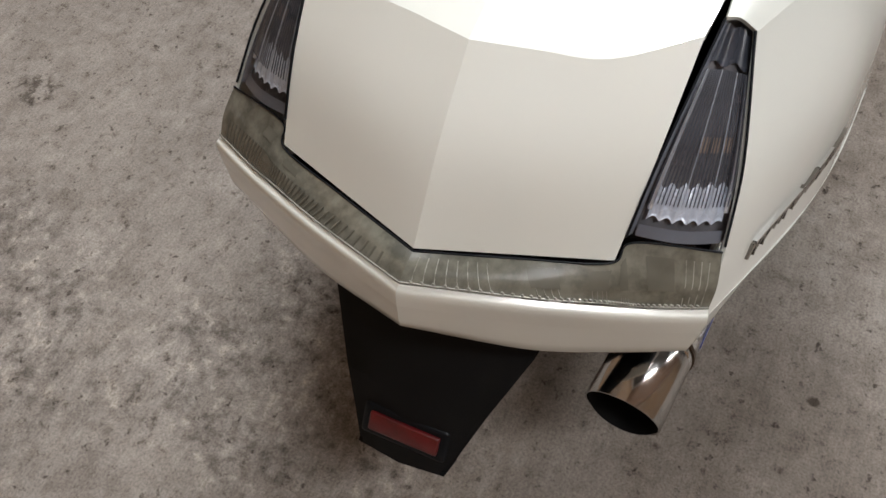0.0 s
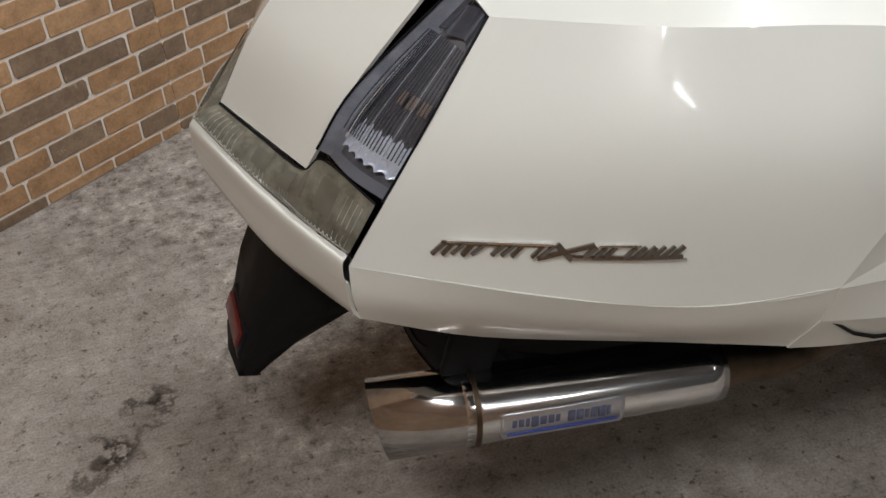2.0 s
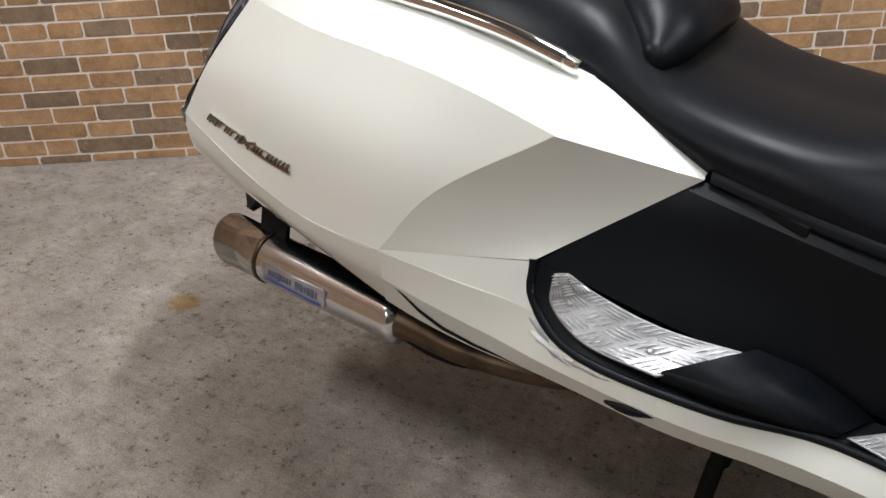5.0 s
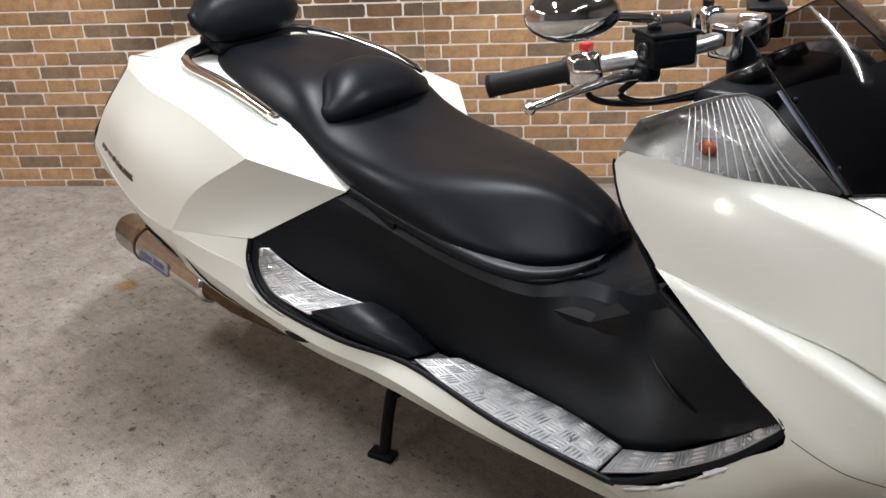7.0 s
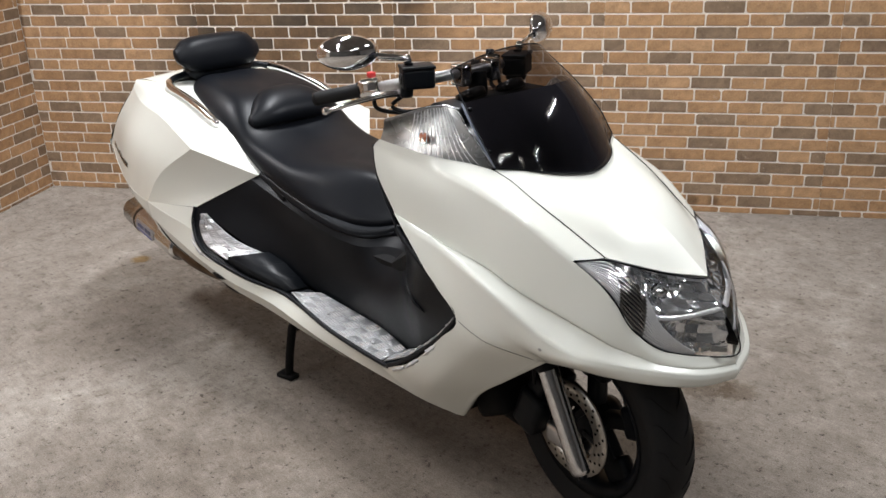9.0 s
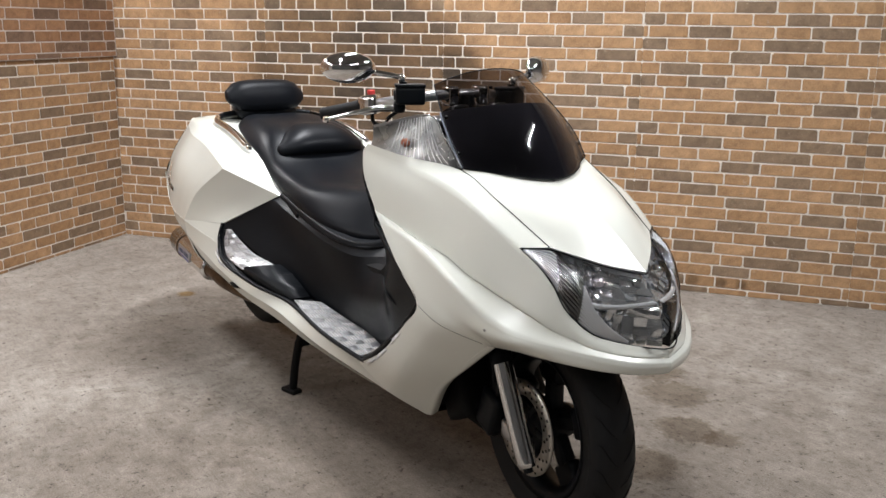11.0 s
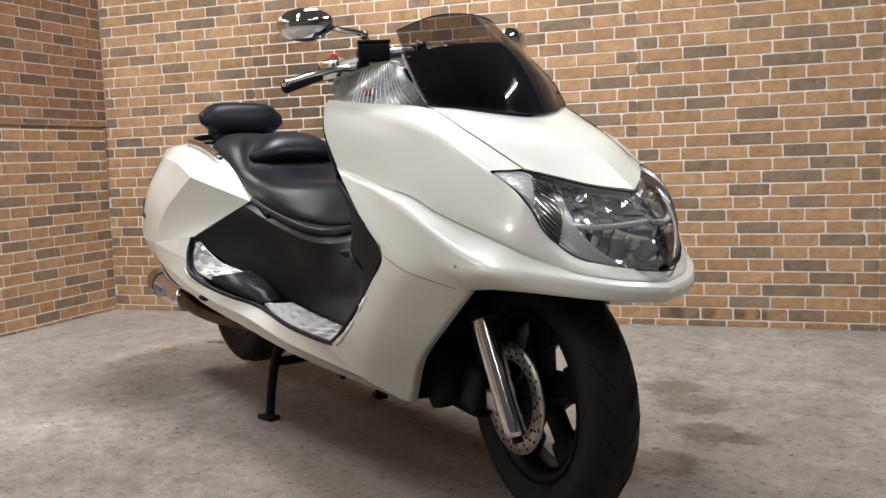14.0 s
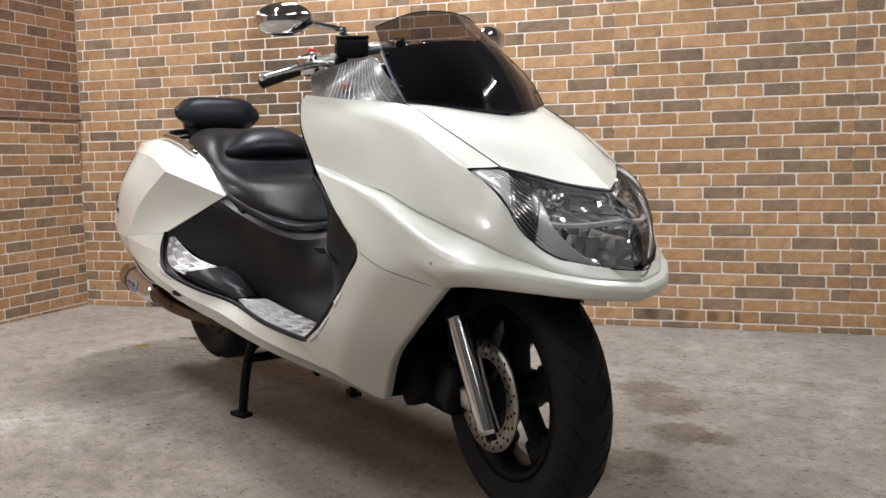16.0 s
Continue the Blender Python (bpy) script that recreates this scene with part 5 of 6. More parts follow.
# wheels
def wheel(name, center, radius, width, rim, label):
    root = empty(name, scooter, label=label)
    c, w = Vector(center), width / 2
    bm = bmesh.new()
    prof = [(rim - 0.004, -w * 0.72), (rim + 0.014, -w * 0.80), (rim + 0.045, -w * 0.99), (radius - 0.032, -w), (radius - 0.012, -w * 0.80), (radius - 0.002, -w * 0.4), (radius, 0), (radius - 0.002, w * 0.4), (radius - 0.012, w * 0.8), (radius - 0.032, w), (rim + 0.045, w * 0.99), (rim + 0.014, w * 0.8), (rim - 0.004, w * 0.72)]
    lathe(bm, prof, c, "y", 72)
    part("tyre", bm, RUBBER, root, "black road tyre")
    bm = bmesh.new()
    for k in range(26):
        a = 2 * math.pi * k / 26
        for s in (-1, 1):
            pts = []
            for y, da, r in ((0.10, 0.0, radius + 0.0004), (0.42, 0.07, radius - 0.0022), (0.72, 0.19, radius - 0.0085), (0.9, 0.22, radius - 0.019)):
                t = a + da + (0.04 if s > 0 else 0)
                pts.append(c + Vector((r * math.cos(t), s * y * w, r * math.sin(t))))
            tube(bm, pts, [0.0006, 0.0012, 0.0012, 0.0006], 3, 5, False)
    tagged(part("tread_pattern", bm, MATT, root), kind="stuff")
    bm = bmesh.new()
    lathe(bm, [(rim, -w * 0.74), (rim + 0.006, -w * 0.80), (rim - 0.008, -w * 0.72), (rim - 0.024, -w * 0.45), (rim - 0.026, w * 0.45), (rim - 0.008, w * 0.72), (rim + 0.006, w * 0.8), (rim, w * 0.74)], c, "y", 60)
    part("rim", bm, BLACK, root)
    bm = bmesh.new()
    lathe(bm, [(0.0, -0.05), (0.034, -0.05), (0.042, -0.03), (0.042, 0.03), (0.034, 0.05), (0.0, 0.05)], c, "y", 24)
    part("hub", bm, BLACK, root)
    for k in range(5):
        t = 2 * math.pi * k / 5 + 0.35
        bm = bmesh.new()
        m = Matrix.Translation(c) @ Matrix.Rotation(-t, 4, "Y")
        box(bm, (rim - 0.045, 0.034, 0.036), m @ pose((rim + 0.02) / 2, 0, 0), 0.008)
        box(bm, (0.06, 0.036, 0.075), m @ pose(rim - 0.045, 0, 0), 0.012)
        part("spoke", bm, BLACK, root)
    return root


FC = (0.772, 0, 0.254)
fw = wheel("front_wheel", FC, 0.254, 0.114, 0.172, "front wheel with black five-spoke rim")
for s in (R,):
    bm = bmesh.new()
    lathe(bm, [(0.076, -0.0025), (0.113, -0.0025), (0.113, 0.0025), (0.076, 0.0025), (0.076, -0.0025)], (FC[0], s * 0.078, FC[2]), "y", 60)
    part("brake_disc", bm, STEEL, fw, "drilled steel brake disc")
    bm = bmesh.new()
    for k in range(60):
        t = 2 * math.pi * k / 60
        rr = (0.084, 0.094, 0.105)[k % 3]
        lathe(bm, [(0.0, s * 0.0031), (0.0036, s * 0.0031), (0.0036, s * 0.001)], (FC[0] + rr * math.cos(t), s * 0.078, FC[2] + rr * math.sin(t)), "y", 8)
    tagged(part("drilling", bm, MATT, fw), kind="stuff")
    for k in range(6):
        bm = bmesh.new()
        m = Matrix.Translation((FC[0], s * 0.074, FC[2])) @ Matrix.Rotation(k * math.pi / 3, 4, "Y")
        box(bm, (0.06, 0.005, 0.016), m @ pose(0.065, 0, 0, 0, 12, 0), 0.002)
        part("disc_arm", bm, BLACK, fw)
for s in (R, L):
    fork = empty("fork_leg", scooter, label="polished alloy fork leg")
    top, low = Vector((0.734, s * 0.140, 0.47)), Vector((0.862, s * 0.126, 0.205))
    d = (low - top).normalized()
    bm = bmesh.new()
    tube(bm, [top + d * 0.05, low - d * 0.03, low], [0.0225, 0.0225, 0.019], 4, 18)
    part("slider", bm, POLISHED, fork)
    bm = bmesh.new()
    tube(bm, [top - d * 0.10, top + d * 0.06], 0.018, 3, 14)
    part("stanchion", bm, BLACK, fork)
    bm = bmesh.new()
    tube(bm, [top + d * 0.035, top + d * 0.06], 0.026, 2, 16)
    part("dust_seal", bm, BLACK, fork)
    bm = bmesh.new()
    tube(bm, [low, low + d * 0.012], 0.011, 2, 6)
    part("bolt", bm, BLACK, fork)
    bm = bmesh.new()
    box(bm, (0.05, 0.03, 0.045), Matrix.Translation((FC[0], s * 0.115, FC[2])), 0.008)
    part("axle_lug", bm, ALLOY, fork)
bm = bmesh.new()
lathe(bm, [(0.278, -0.07), (0.290, -0.062), (0.296, 0.0), (0.290, 0.062), (0.278, 0.07)], FC, "y", 24, (radians(60), radians(168)))
ob = part("front_mudguard", bm, MATT, scooter)
ob.modifiers.new("thickness", "SOLIDIFY").thickness = 0.004
bm = bmesh.new()
box(bm, (0.075, 0.055, 0.11), Matrix.Translation((0.672, -0.10, 0.262)) @ Matrix.Rotation(0.35, 4, "Y"), 0.014)
box(bm, (0.05, 0.03, 0.06), Matrix.Translation((0.69, -0.10, 0.33)) @ Matrix.Rotation(0.35, 4, "Y"), 0.01)
part("brake_caliper", bm, BLACK, scooter, "black brake caliper")
bm = bmesh.new()
tube(bm, [(0.69, -0.115, 0.34), (0.70, -0.125, 0.42), (0.70, -0.10, 0.50)], 0.005, 5, 8)
part("brake_hose", bm, BLACK, scooter)
bm = bmesh.new()
box(bm, (0.10, 0.26, 0.22), Matrix.Translation((0.505, 0, 0.30)) @ Matrix.Rotation(-0.5, 4, "Y"), 0.02)
box(bm, (0.16, 0.18, 0.06), Matrix.Translation((0.56, 0, 0.215)) @ Matrix.Rotation(0.10, 4, "Y"), 0.02)
part("radiator_cover", bm, MATT, scooter, "matt black radiator cover")
STEER = Matrix.Translation((0.70, 0, 0)) @ Matrix.Rotation(radians(-8), 4, "Z") @ Matrix.Translation((-0.70, 0, 0))
for ob in scooter.children:
    if ob.name.split(".")[0] in ("front_wheel", "fork_leg", "front_mudguard", "brake_caliper", "brake_hose"):
        ob.matrix_basis = STEER
RC = (-0.80, 0, 0.322)
wheel("rear_wheel", RC, 0.262, 0.145, 0.165, "rear wheel lifted just clear of the floor")
bm = bmesh.new()
box(bm, (0.55, 0.20, 0.16), Matrix.Translation((-0.32, 0.0, 0.30)) @ Matrix.Rotation(-0.05, 4, "Y"), 0.03)
box(bm, (0.62, 0.06, 0.14), Matrix.Translation((-0.60, 0.115, 0.33)), 0.025)
box(bm, (0.5, 0.045, 0.05), Matrix.Translation((-0.58, -0.115, 0.33)), 0.015)
part("engine", bm, MATT, scooter, "dark engine and swing arm")
for s in (R, L):
    bm = bmesh.new()
    tube(bm, [(-0.95, s * 0.14, 0.56), (-0.84, s * 0.14, 0.35)], 0.018, 3, 12)
    part("rear_shock", bm, MATT, scooter)
for s in (R, L):
    panel("inner_fender", [sided([[(-1.045, 0.195, 0.475), (-0.85, 0.215, 0.455), (-0.60, 0.22, 0.44)], [(-1.04, 0.175, 0.40), (-0.85, 0.17, 0.35), (-0.60, 0.17, 0.33)], [(-1.02, 0.15, 0.345), (-0.85, 0.145, 0.27), (-0.60, 0.14, 0.25)]], s)], MATT, scooter, 4, 3, label="black plastic inner fender")
stand = empty("centre_stand", scooter, label="black steel centre stand, folded down")
for s in (R, L):
    bm = bmesh.new()
    tube(bm, [(-0.225, s * 0.14, 0.245), (-0.238, s * 0.165, 0.19), (-0.252, s * 0.178, 0.10), (-0.264, s * 0.183, 0.014)], [0.015, 0.014, 0.013, 0.013], 5, 10)
    part("leg", bm, MATT, stand)
    bm = bmesh.new()
    box(bm, (0.062, 0.036, 0.014), pose(-0.268, s * 0.186, 0.0075, 0, 0, s * -14), 0.004)
    part("foot", bm, MATT, stand)
bm = bmesh.new()
tube(bm, [(-0.236, -0.160, 0.172), (-0.236, 0.160, 0.172)], 0.013, 2, 10)
tube(bm, [(-0.236, -0.10, 0.172), (-0.15, -0.08, 0.19), (-0.08, -0.08, 0.21)], 0.009, 3, 8)
part("crossbar", bm, MATT, stand)
bm = bmesh.new()
tube(bm, [(-0.10, -0.06, 0.24), (-0.02, -0.09, 0.20), (0.05, -0.10, 0.17)], 0.009, 4, 8)
part("side_stand_bracket", bm, MATT, scooter)

# exhaust
ex = empty("exhaust", scooter, label="polished slash-cut exhaust silencer")
P0, P1, P2 = Vector((-1.142, -0.217, 0.329)), Vector((-1.039, -0.229, 0.326)), Vector((-0.746, -0.254, 0.310))
bm = bmesh.new()
tube(bm, [P1, P1.lerp(P2, 0.03), P1.lerp(P2, 0.97), P2], [0.046, 0.0455, 0.0405, 0.040], 4, 32)
part("silencer", bm, POLISHED, ex)
bm = bmesh.new()
d = (P0 - P1).normalized()
a = d.cross(Vector((0, 0, 1))).normalized()
b = a.cross(d)
rings = []
for f, r in ((0, 0.0462), (1.0, 0.0472), (1.0, 0.045)):
    ring = []
    for k in range(36):
        t = 2 * math.pi * k / 36
        cut = 0.012 * math.sin(t) if f == 1.0 else 0
        ring.append(P1 + d * (f * (P0 - P1).length + cut) + r * (a * math.cos(t) + b * math.sin(t)))
    rings.append(ring)
skin(bm, rings, True)
bmesh.ops.recalc_face_normals(bm, faces=bm.faces)
part("tip", bm, SMOKY, ex, "flared polished tip")
bm = bmesh.new()
tube(bm, [P1.lerp(P2, -0.006), P1.lerp(P2, 0.014)], 0.0480, 2, 32)
part("clamp_band", bm, PIPE, ex)
bm = bmesh.new()
lathe(bm, [(0.0, -0.03), (0.044, -0.03), (0.0448, 0.062)], (0, 0, 0), "z", 28)
ob = part("inner_tube", bm, MATT, ex)
ob.matrix_basis = along(P1.lerp(P0, 0.35), P0)
bm = bmesh.new()
tube(bm, [P2, P2 + Vector((0.03, 0, -0.003)), (-0.63, -0.250, 0.287), (-0.50, -0.215, 0.268), (-0.38, -0.14, 0.25)], [0.035, 0.027, 0.022, 0.021, 0.020], 6, 16)
part("pipe", bm, PIPE, ex, "heat-tinted brown pipe")
bm = bmesh.new()
box(bm, (0.06, 0.012, 0.07), Matrix.Translation((-1.03, -0.215, 0.40)) @ Matrix.Rotation(0.25, 4, "Y"), 0.004)
box(bm, (0.16, 0.10, 0.09), Matrix.Translation((-0.98, -0.16, 0.45)) @ Matrix.Rotation(0.2, 4, "Y"), 0.01)
part("hanger", bm, MATT, ex)
plate = empty("name_plate", scooter, label="small silver and blue riveted plate with unreadable lettering")
ax = (P2 - P1).normalized()
n = Vector((0, -1, 0.12)).normalized()
n = (n - ax * n.dot(ax)).normalized()
upv = ax.cross(n)
upv = upv if upv.z > 0 else -upv
M = Matrix((ax, upv, n)).transposed().to_4x4()
mid = P1.lerp(P2, 0.335)
M = Matrix.Translation(mid + n * 0.0435) @ M
def on_plate(name, w, h, x, y, t, mat, lift=0.0):
    bm = bmesh.new()
    box(bm, (w, h, t), M @ pose(x, y, lift), min(w, h) * 0.12, 1)
    part(name, bm, mat, plate)
on_plate("plate", 0.146, 0.034, 0, 0, 0.003, BADGE)
on_plate("blue_line", 0.132, 0.0035, 0, -0.0125, 0.001, BLUE, 0.002)
random.seed(4)
x = -0.06
while x < 0.055:
    w = random.uniform(0.0045, 0.009)
    if not -0.006 < x < 0.004:
        on_plate("letter_bar", w, random.uniform(0.010, 0.016), x + w / 2, 0.002, 0.0012, LETTER, 0.002)
    x += w + 0.0018

# rear mudguard
guard = empty("rear_mudguard", scooter, label="black plastic rear mudguard with red reflector")
bm = bmesh.new()
rows = [[(-1.05, 0.135, 0.52), (-1.16, 0.13, 0.52)], [(-1.06, 0.13, 0.44), (-1.20, 0.115, 0.46)], [(-1.135, 0.10, 0.39), (-1.245, 0.085, 0.385)], [(-1.205, 0.075, 0.335), (-1.268, 0.066, 0.325)], [(-1.255, 0.06, 0.285), (-1.282, 0.055, 0.288)]]
rings = [[(a[0], -a[1], a[2]), (b[0], -b[1], b[2]), (b[0] - 0.006, 0, b[2]), (b[0], b[1], b[2]), (a[0], a[1], a[2]), (a[0], 0, a[2])] for a, b in rows]
skin(bm, rings, True)
bm.faces.new([bm.verts.new(p) for p in rings[-1]])
bmesh.ops.recalc_face_normals(bm, faces=bm.faces)
bmesh.ops.bevel(bm, geom=[e for e in bm.edges if e.calc_face_angle(0) > 0.5], offset=0.006, segments=2, affect="EDGES")
part("flap", bm, MATT, guard)
for y in (0.075, 0.095):
    bm = bmesh.new()
    ball(bm, Matrix.Translation((-1.172, y, 0.497)), (0.005, 0.006, 0.006), 10, 6)
    part("bolt", bm, ALLOY, guard)
bm = bmesh.new()
box(bm, (0.106, 0.046, 0.012), Matrix.Translation((-1.266, 0, 0.332)) @ Matrix.Rotation(radians(24), 4, "Y") @ pose(0, 0, 0, 0, 90, 0) @ pose(0, 0, 0, 0, 0, 90), 0.006)
part("reflector_frame", bm, BLACK, guard)
bm = bmesh.new()
box(bm, (0.086, 0.026, 0.010), Matrix.Translation((-1.2705, 0, 0.3345)) @ Matrix.Rotation(radians(24), 4, "Y") @ pose(0, 0, 0, 0, 90, 0) @ pose(0, 0, 0, 0, 0, 90), 0.003)
part("reflector", bm, RED, guard, "dull red reflector")

# raised maker's marks on the tail, as plain slanted bars
for s in (R, L):
    badge = empty("badge", scooter, label="chrome lettering badge, drawn as plain slanted bars")
    a, b = Vector((-1.088, s * 0.287, 0.600)), Vector((-0.858, s * 0.341, 0.580))
    ex_, up_ = (b - a).normalized(), Vector((0, s * -0.25, 0.97))
    up_ = (up_ - ex_ * up_.dot(ex_)).normalized()
    nn = ex_.cross(up_) * (1 if ex_.cross(up_).y * s > 0 else -1)
    m = Matrix((ex_, up_, nn)).transposed().to_4x4()
    m.translation = a
    LEN = (b - a).length
    cover = grid_of(sided([CREASE, MIDA, LOW], s), 16, 16)
    def on_cover(p):
        near = sorted((q for r in cover for q in r), key=lambda q: (q.x - p.x) ** 2 + (q.z - p.z) ** 2)[:3]
        wts = [1 / ((q.x - p.x) ** 2 + (q.z - p.z) ** 2 + 1e-7) for q in near]
        return Vector((p.x, sum(q.y * k for q, k in zip(near, wts)) / sum(wts), p.z)) + nn * 0.0008
    def bar(x0, x1, y0, y1, w, lean=True):
        bm = bmesh.new()
        p, q = on_cover(m @ Vector((x0, y0, 0))), on_cover(m @ Vector((x1, y1, 0)))
        d = (q - p).normalized()
        side = d.cross(nn) * w / 2
        v = [bm.verts.new(t + nn * h) for h in (-0.003, 0.0025) for t in (p - side, p + side, q + side, q - side)]
        for f in ((4, 5, 6, 7), (0, 1, 5, 4), (1, 2, 6, 5), (2, 3, 7, 6), (3, 0, 4, 7)):
            bm.faces.new([v[i] for i in f])
        bmesh.ops.recalc_face_normals(bm, faces=bm.faces)
        part("bar", bm, CHROME if w < 0.003 else DARKCHROME, badge, smooth=False)
    for x0, x1, y in ((0.012, 0.060, 0.0078), (0.060, 0.108, 0.0076), (0.128, 0.180, -0.0076), (0.180, LEN, -0.0078), (0.150, 0.190, 0.0074)):
        bar(x0, x1, y, y, 0.0022)
    for x0, x1, y in ((0.008, 0.058, 0.0058), (0.055, 0.100, 0.0056), (0.126, 0.180, -0.0056), (0.178, LEN - 0.004, -0.0058)):
        bar(x0, x1, y, y, 0.0036)
    for k in range(12):
        x0 = 0.000 + k * 0.0090
        if k not in (5, 9):
            bar(x0, x0 + 0.0105, -0.0062, 0.0062, 0.0031 if k % 3 else 0.0042)
    bar(0.096, 0.146, -0.0085, 0.0085, 0.0042)
    bar(0.112, 0.128, 0.0075, -0.0085, 0.0055)
    for k in range(10):
        x0 = 0.138 + k * 0.0093
        if k != 3:
            bar(x0, x0 + 0.0105, -0.0062, 0.0062, 0.0031 if k % 3 else 0.0042)

# chipped paint round the foot boards
random.seed(9)
for name, rows, cells in (("skirt", [EDGE[1:4], MIDE[1:4]], ((2, 1), (5, 2), (8, 1), (11, 2))), ("leg", [[(0.38, 0.2975, 0.325), (0.48, 0.303, 0.392), (0.58, 0.304, 0.488), (0.632, 0.305, 0.55)], [(0.395, 0.288, 0.309), (0.497, 0.298, 0.380), (0.597, 0.300, 0.477), (0.655, 0.302, 0.544)]], ((3, 1), (7, 1), (11, 1)))):
    g = grid_of(sided(rows, R), 7, 6)
    for lift, (u, v) in enumerate(cells):
        c = g[v][min(u, len(g[0]) - 2)]
        a, d = (g[v][min(u + 1, len(g[0]) - 1)] - g[v][max(u - 1, 0)]).normalized(), (g[v + 1][u] - g[v - 1][u]).normalized()
        n = a.cross(d).normalized()
        n = n if n.y < 0 else -n
        bm = bmesh.new()
        ring = [c + a * random.uniform(0.8, 1.25) * 0.030 * math.cos(2 * math.pi * i / 23) + d * random.uniform(0.5, 1.4) * 0.0050 * math.sin(2 * math.pi * i / 23) for i in range(23)]
        top = [bm.verts.new(q + n * (0.0003 + 0.0002 * lift)) for q in ring]
        low_ = [bm.verts.new(q - n * 0.0015) for q in ring]
        bm.faces.new(top)
        for i in range(23):
            bm.faces.new((top[i], low_[i], low_[(i + 1) % 23], top[(i + 1) % 23]))
        bmesh.ops.recalc_face_normals(bm, faces=bm.faces)
        part("paint_chip", bm, SCUFF, scooter, "bare scuffed filler patch")


for dx, dz, r in ((0.0, 0.0, 0.006), (0.010, 0.003, 0.008)):
    bm = bmesh.new()
    ball(bm, Matrix.Translation((0.826 + dx, -0.2645 + dx * 0.4, 0.541 + dz)), (r, 0.0022, r * 0.7), 10, 6)
    part("paint_chip", bm, GREY_SCUFF, scooter, "grey scuff on the lower fairing edge")


# ---- brick facing: embossed sheets, each a repeat of nine courses, hung side by side ----
COURSE, JOINT, SHEET = 0.0513, 0.0058, 0.9285
# course by course downwards: each brick's length in millimetres with its joint, b for brown, g for grey
REPEAT = ("88g 87b 100b 166b 131b 167g 129b 60g", "21b 166b 175g 171b 137b 171g 87b", "100g 165b 131b 95b 232g 134b 71g",
          "51b 137b 175b 162g 133b 159b 111b", "79b 171g 131b 109b 103b 139g 169b 27b", "65g 132b 158g 166b 133b 166b 108g",
          "105b 155b 133b 164g 175b 139b 57b", "94b 141b 169b 172b 132b 173g 47b", "59b 136b 173b 163g 137b 157b 103b")
LAID = [[(int(w[:-1]) / 1000, w[-1]) for w in row.split()] for row in REPEAT]


def brick_mesh(length, height, seed, mat):
    """A moulded brick with knocked-off corners and uneven arrises."""
    rnd = random.Random(seed)
    h, d = height, 0.0016
    bm = bmesh.new()
    j = lambda a, e=0.0011: a + rnd.uniform(-e, e)
    k = [min(rnd.choice((0.002, 0.003, 0.004, 0.007)), length * 0.2, h * 0.3) for i in range(4)]
    ring = [(k[0], 0), (length / 2, 0), (length - k[1], 0), (length, k[1]), (length, h - k[2]), (length - k[2], h), (length / 2, h), (k[3], h), (0, h - k[3]), (0, k[0])]
    ring = [(j(x), j(z)) for x, z in ring]
    g = []
    for depth, inset in ((-0.003, 0.0), (d - 0.0009, 0.0), (d, 0.0016)):
        row = []
        for x, z in ring:
            cx, cz = min(max(x, inset), length - inset), min(max(z, inset), h - inset)
            row.append(bm.verts.new((cx, -j(depth, 0.0002), cz)))
        g.append(row)
    for a, b in zip(g, g[1:]):
        for i in range(10):
            bm.faces.new((a[i], a[(i + 1) % 10], b[(i + 1) % 10], b[i]))
    bm.faces.new(g[2])
    bmesh.ops.recalc_face_normals(bm, faces=bm.faces)
    me = bpy.data.meshes.new("brick")
    bm.to_mesh(me)
    bm.free()
    me.materials.append(mat)
    return me


MADE = {}


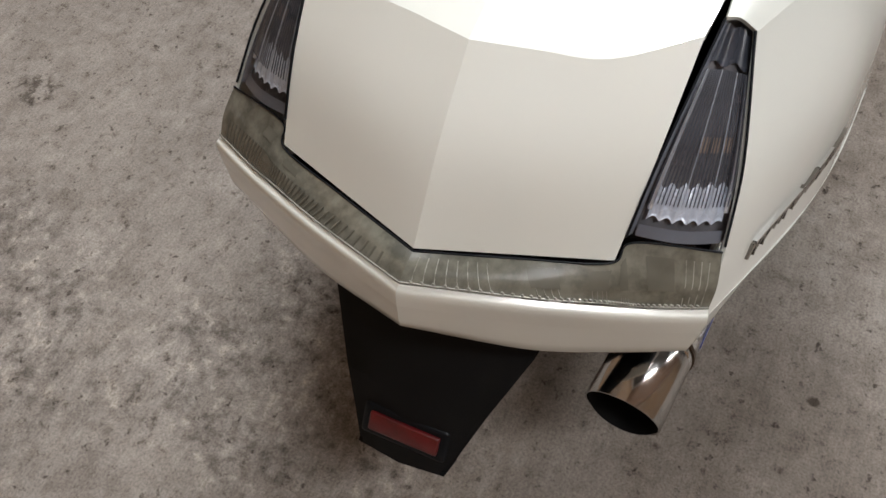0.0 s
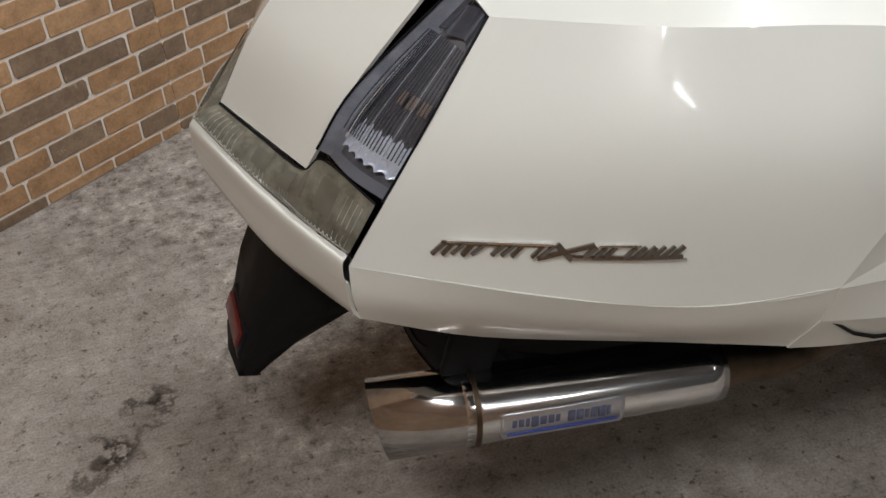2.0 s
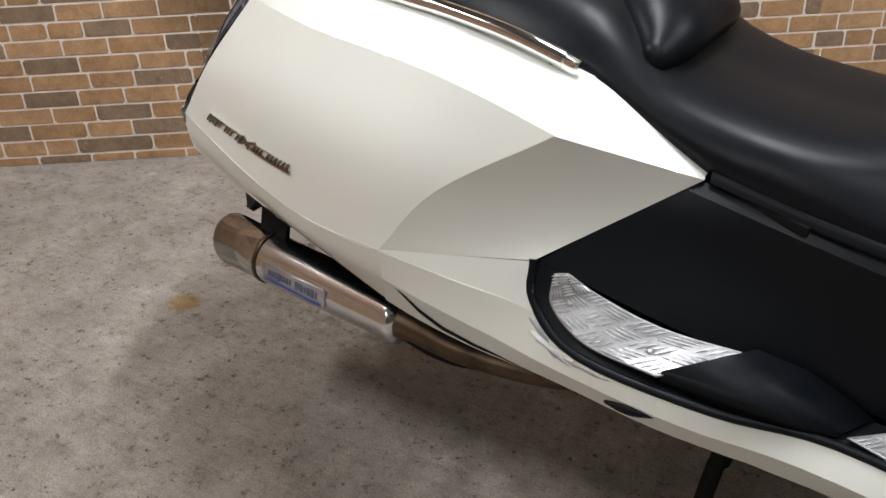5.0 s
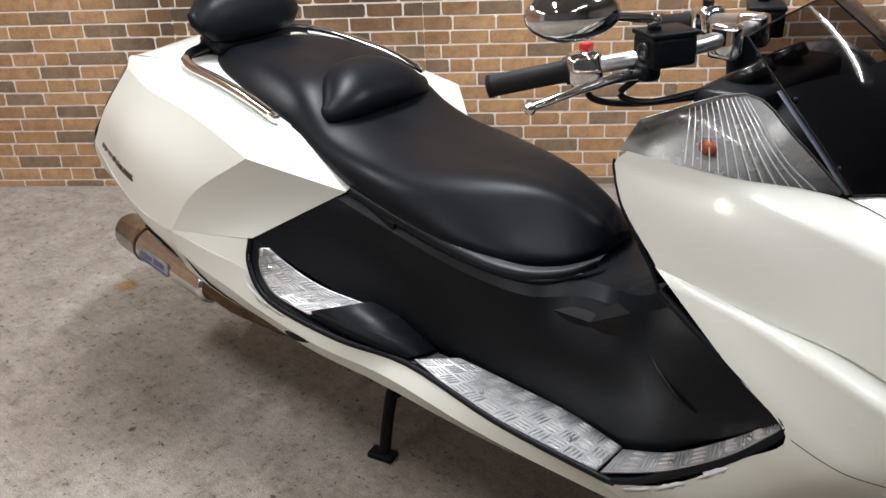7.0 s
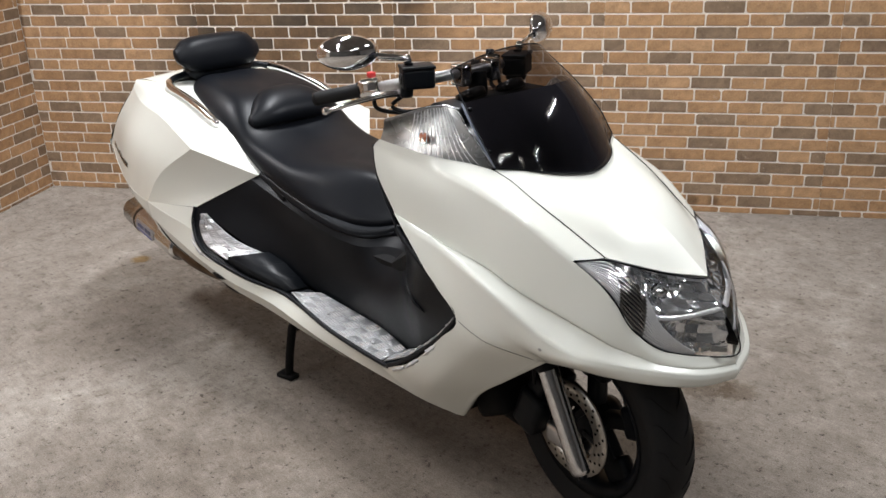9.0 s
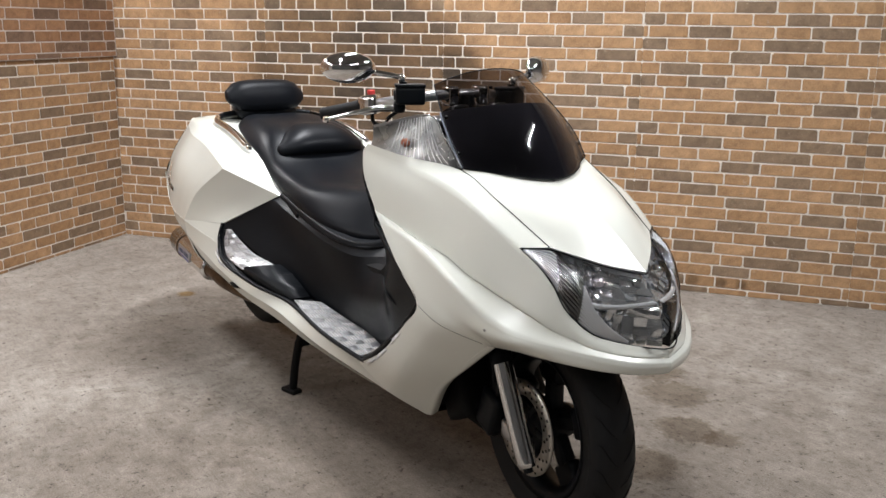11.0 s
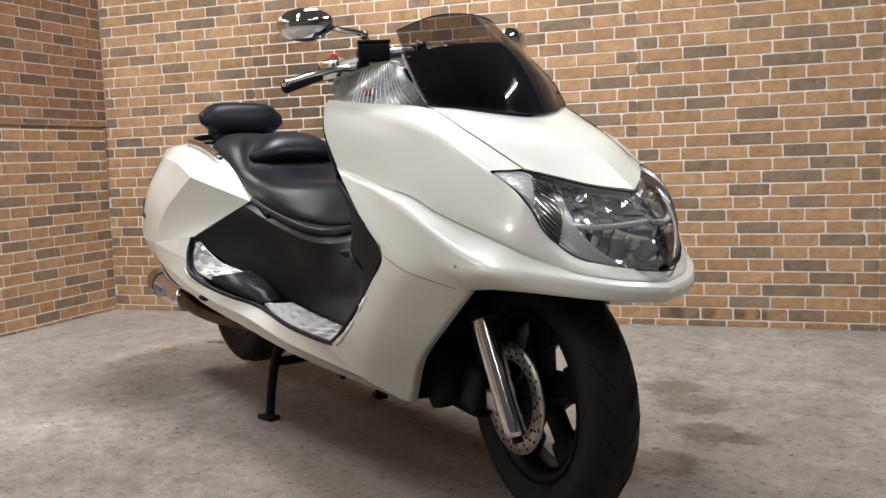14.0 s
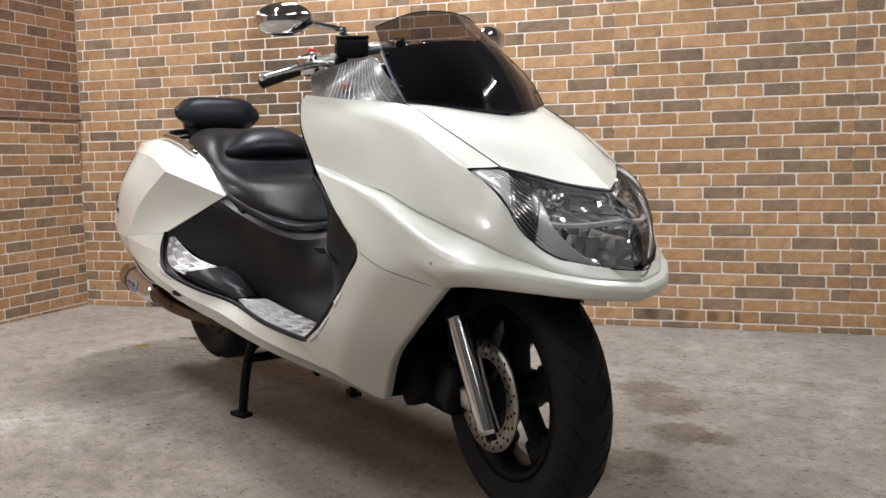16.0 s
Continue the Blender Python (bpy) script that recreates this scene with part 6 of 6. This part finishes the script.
def lay(wall, base, sheets, reach, low, high, near, tones, far_tones):
    """base: x along the wall as one faces it, y into it. sheets: where each one starts, and the height of the foot of its first course."""
    inv = wall.matrix_world.inverted()
    rest = {k: ([], []) for k in tones}
    singles = 0
    ends = [s[0] for s in sheets[1:]] + [reach[1]]
    for (start, foot), end in zip(sheets, ends):
        first = math.floor((low - foot) / COURSE)
        for c in range(first, math.ceil((high - foot) / COURSE) + 1):
            z0, z1 = max(foot + c * COURSE + JOINT / 2, low + 0.002), min(foot + (c + 1) * COURSE - JOINT / 2, high - 0.002)
            if z1 - z0 < 0.006:
                continue
            x = start
            row = LAID[-c % 9]
            for i, (size, tone) in enumerate(row):
                x0 = x + (JOINT / 2 if i else 0.0002)
                x1 = x + size - (JOINT / 2 if i < len(row) - 1 else 0.0002)
                x += size
                x0, x1 = max(x0, reach[0] + 0.002), min(x1, end - 0.0002, reach[1] - 0.002)
                if x1 - x0 < 0.008:
                    continue
                key = (round(x1 - x0, 3), round(z1 - z0, 3), tone, tones[tone].name)
                if key not in MADE:
                    MADE[key] = brick_mesh(key[0], key[1], len(MADE), tones[tone])
                me = MADE[key]
                m = base @ pose(x0, 0, z0)
                if near[0] <= x0 < near[1] and near[2] <= z0 < near[3] and singles < 300:
                    ob = new("brick", me)
                    ob.parent = wall
                    ob.matrix_basis = inv @ m
                    singles += 1
                else:
                    local = inv @ m
                    verts, faces = rest[tone]
                    n0 = len(verts)
                    verts += [tuple(local @ v.co) for v in me.vertices]
                    faces += [[n0 + q for q in p.vertices] for p in me.polygons]
    for tone, (verts, faces) in rest.items():
        me = bpy.data.meshes.new("brickwork")
        me.from_pydata(verts, [], faces)
        me.materials.append(far_tones[tone])
        ob = new("brickwork", me)
        ob.parent = wall
        tagged(ob, "brown brickwork" if tone == "b" else "grey-brown brickwork", kind="stuff")


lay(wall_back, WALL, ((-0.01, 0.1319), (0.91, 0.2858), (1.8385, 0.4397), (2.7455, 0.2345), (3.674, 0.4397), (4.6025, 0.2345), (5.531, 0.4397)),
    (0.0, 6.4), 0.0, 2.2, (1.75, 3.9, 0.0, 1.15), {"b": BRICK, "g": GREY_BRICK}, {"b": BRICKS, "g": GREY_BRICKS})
# the side wall, faced from the room: x runs towards the corner
SIDE = Matrix.Translation((-2.781, 0.023, 0)) @ Matrix.Rotation(radians(126.2), 4, "Z")
SIDE_SHEETS = ((-4.6425, 0.171), (-3.714, 0.376), (-2.7855, 0.171), (-1.857, 0.376), (-0.9285, 0.171))
lay(wall_left, SIDE, SIDE_SHEETS, (-4.6, 0.0), 0.0, 0.962, (-1.3, 0.0, 0.0, 0.96), {"b": BRICK, "g": GREY_BRICK}, {"b": BRICKS, "g": GREY_BRICKS})
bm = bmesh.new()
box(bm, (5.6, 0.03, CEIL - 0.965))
ledge = part("wall_upper", bm, SHADED_MORTAR, None, smooth=False)
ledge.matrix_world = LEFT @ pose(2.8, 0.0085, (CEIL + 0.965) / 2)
tagged(ledge, "brown brick facing standing proud of the side wall, shade painted in", "wall", kind="structure")
lay(ledge, SIDE @ pose(0, -0.0235, 0), [(x - 0.0085, z) for x, z in SIDE_SHEETS], (-4.6, -0.002), 0.965, 2.2, (-1.3, 0.0, 0.96, 1.9), {"b": SHADED_BRICK, "g": SHADED_GREY}, {"b": SHADED_BRICKS, "g": SHADED_GREYS})
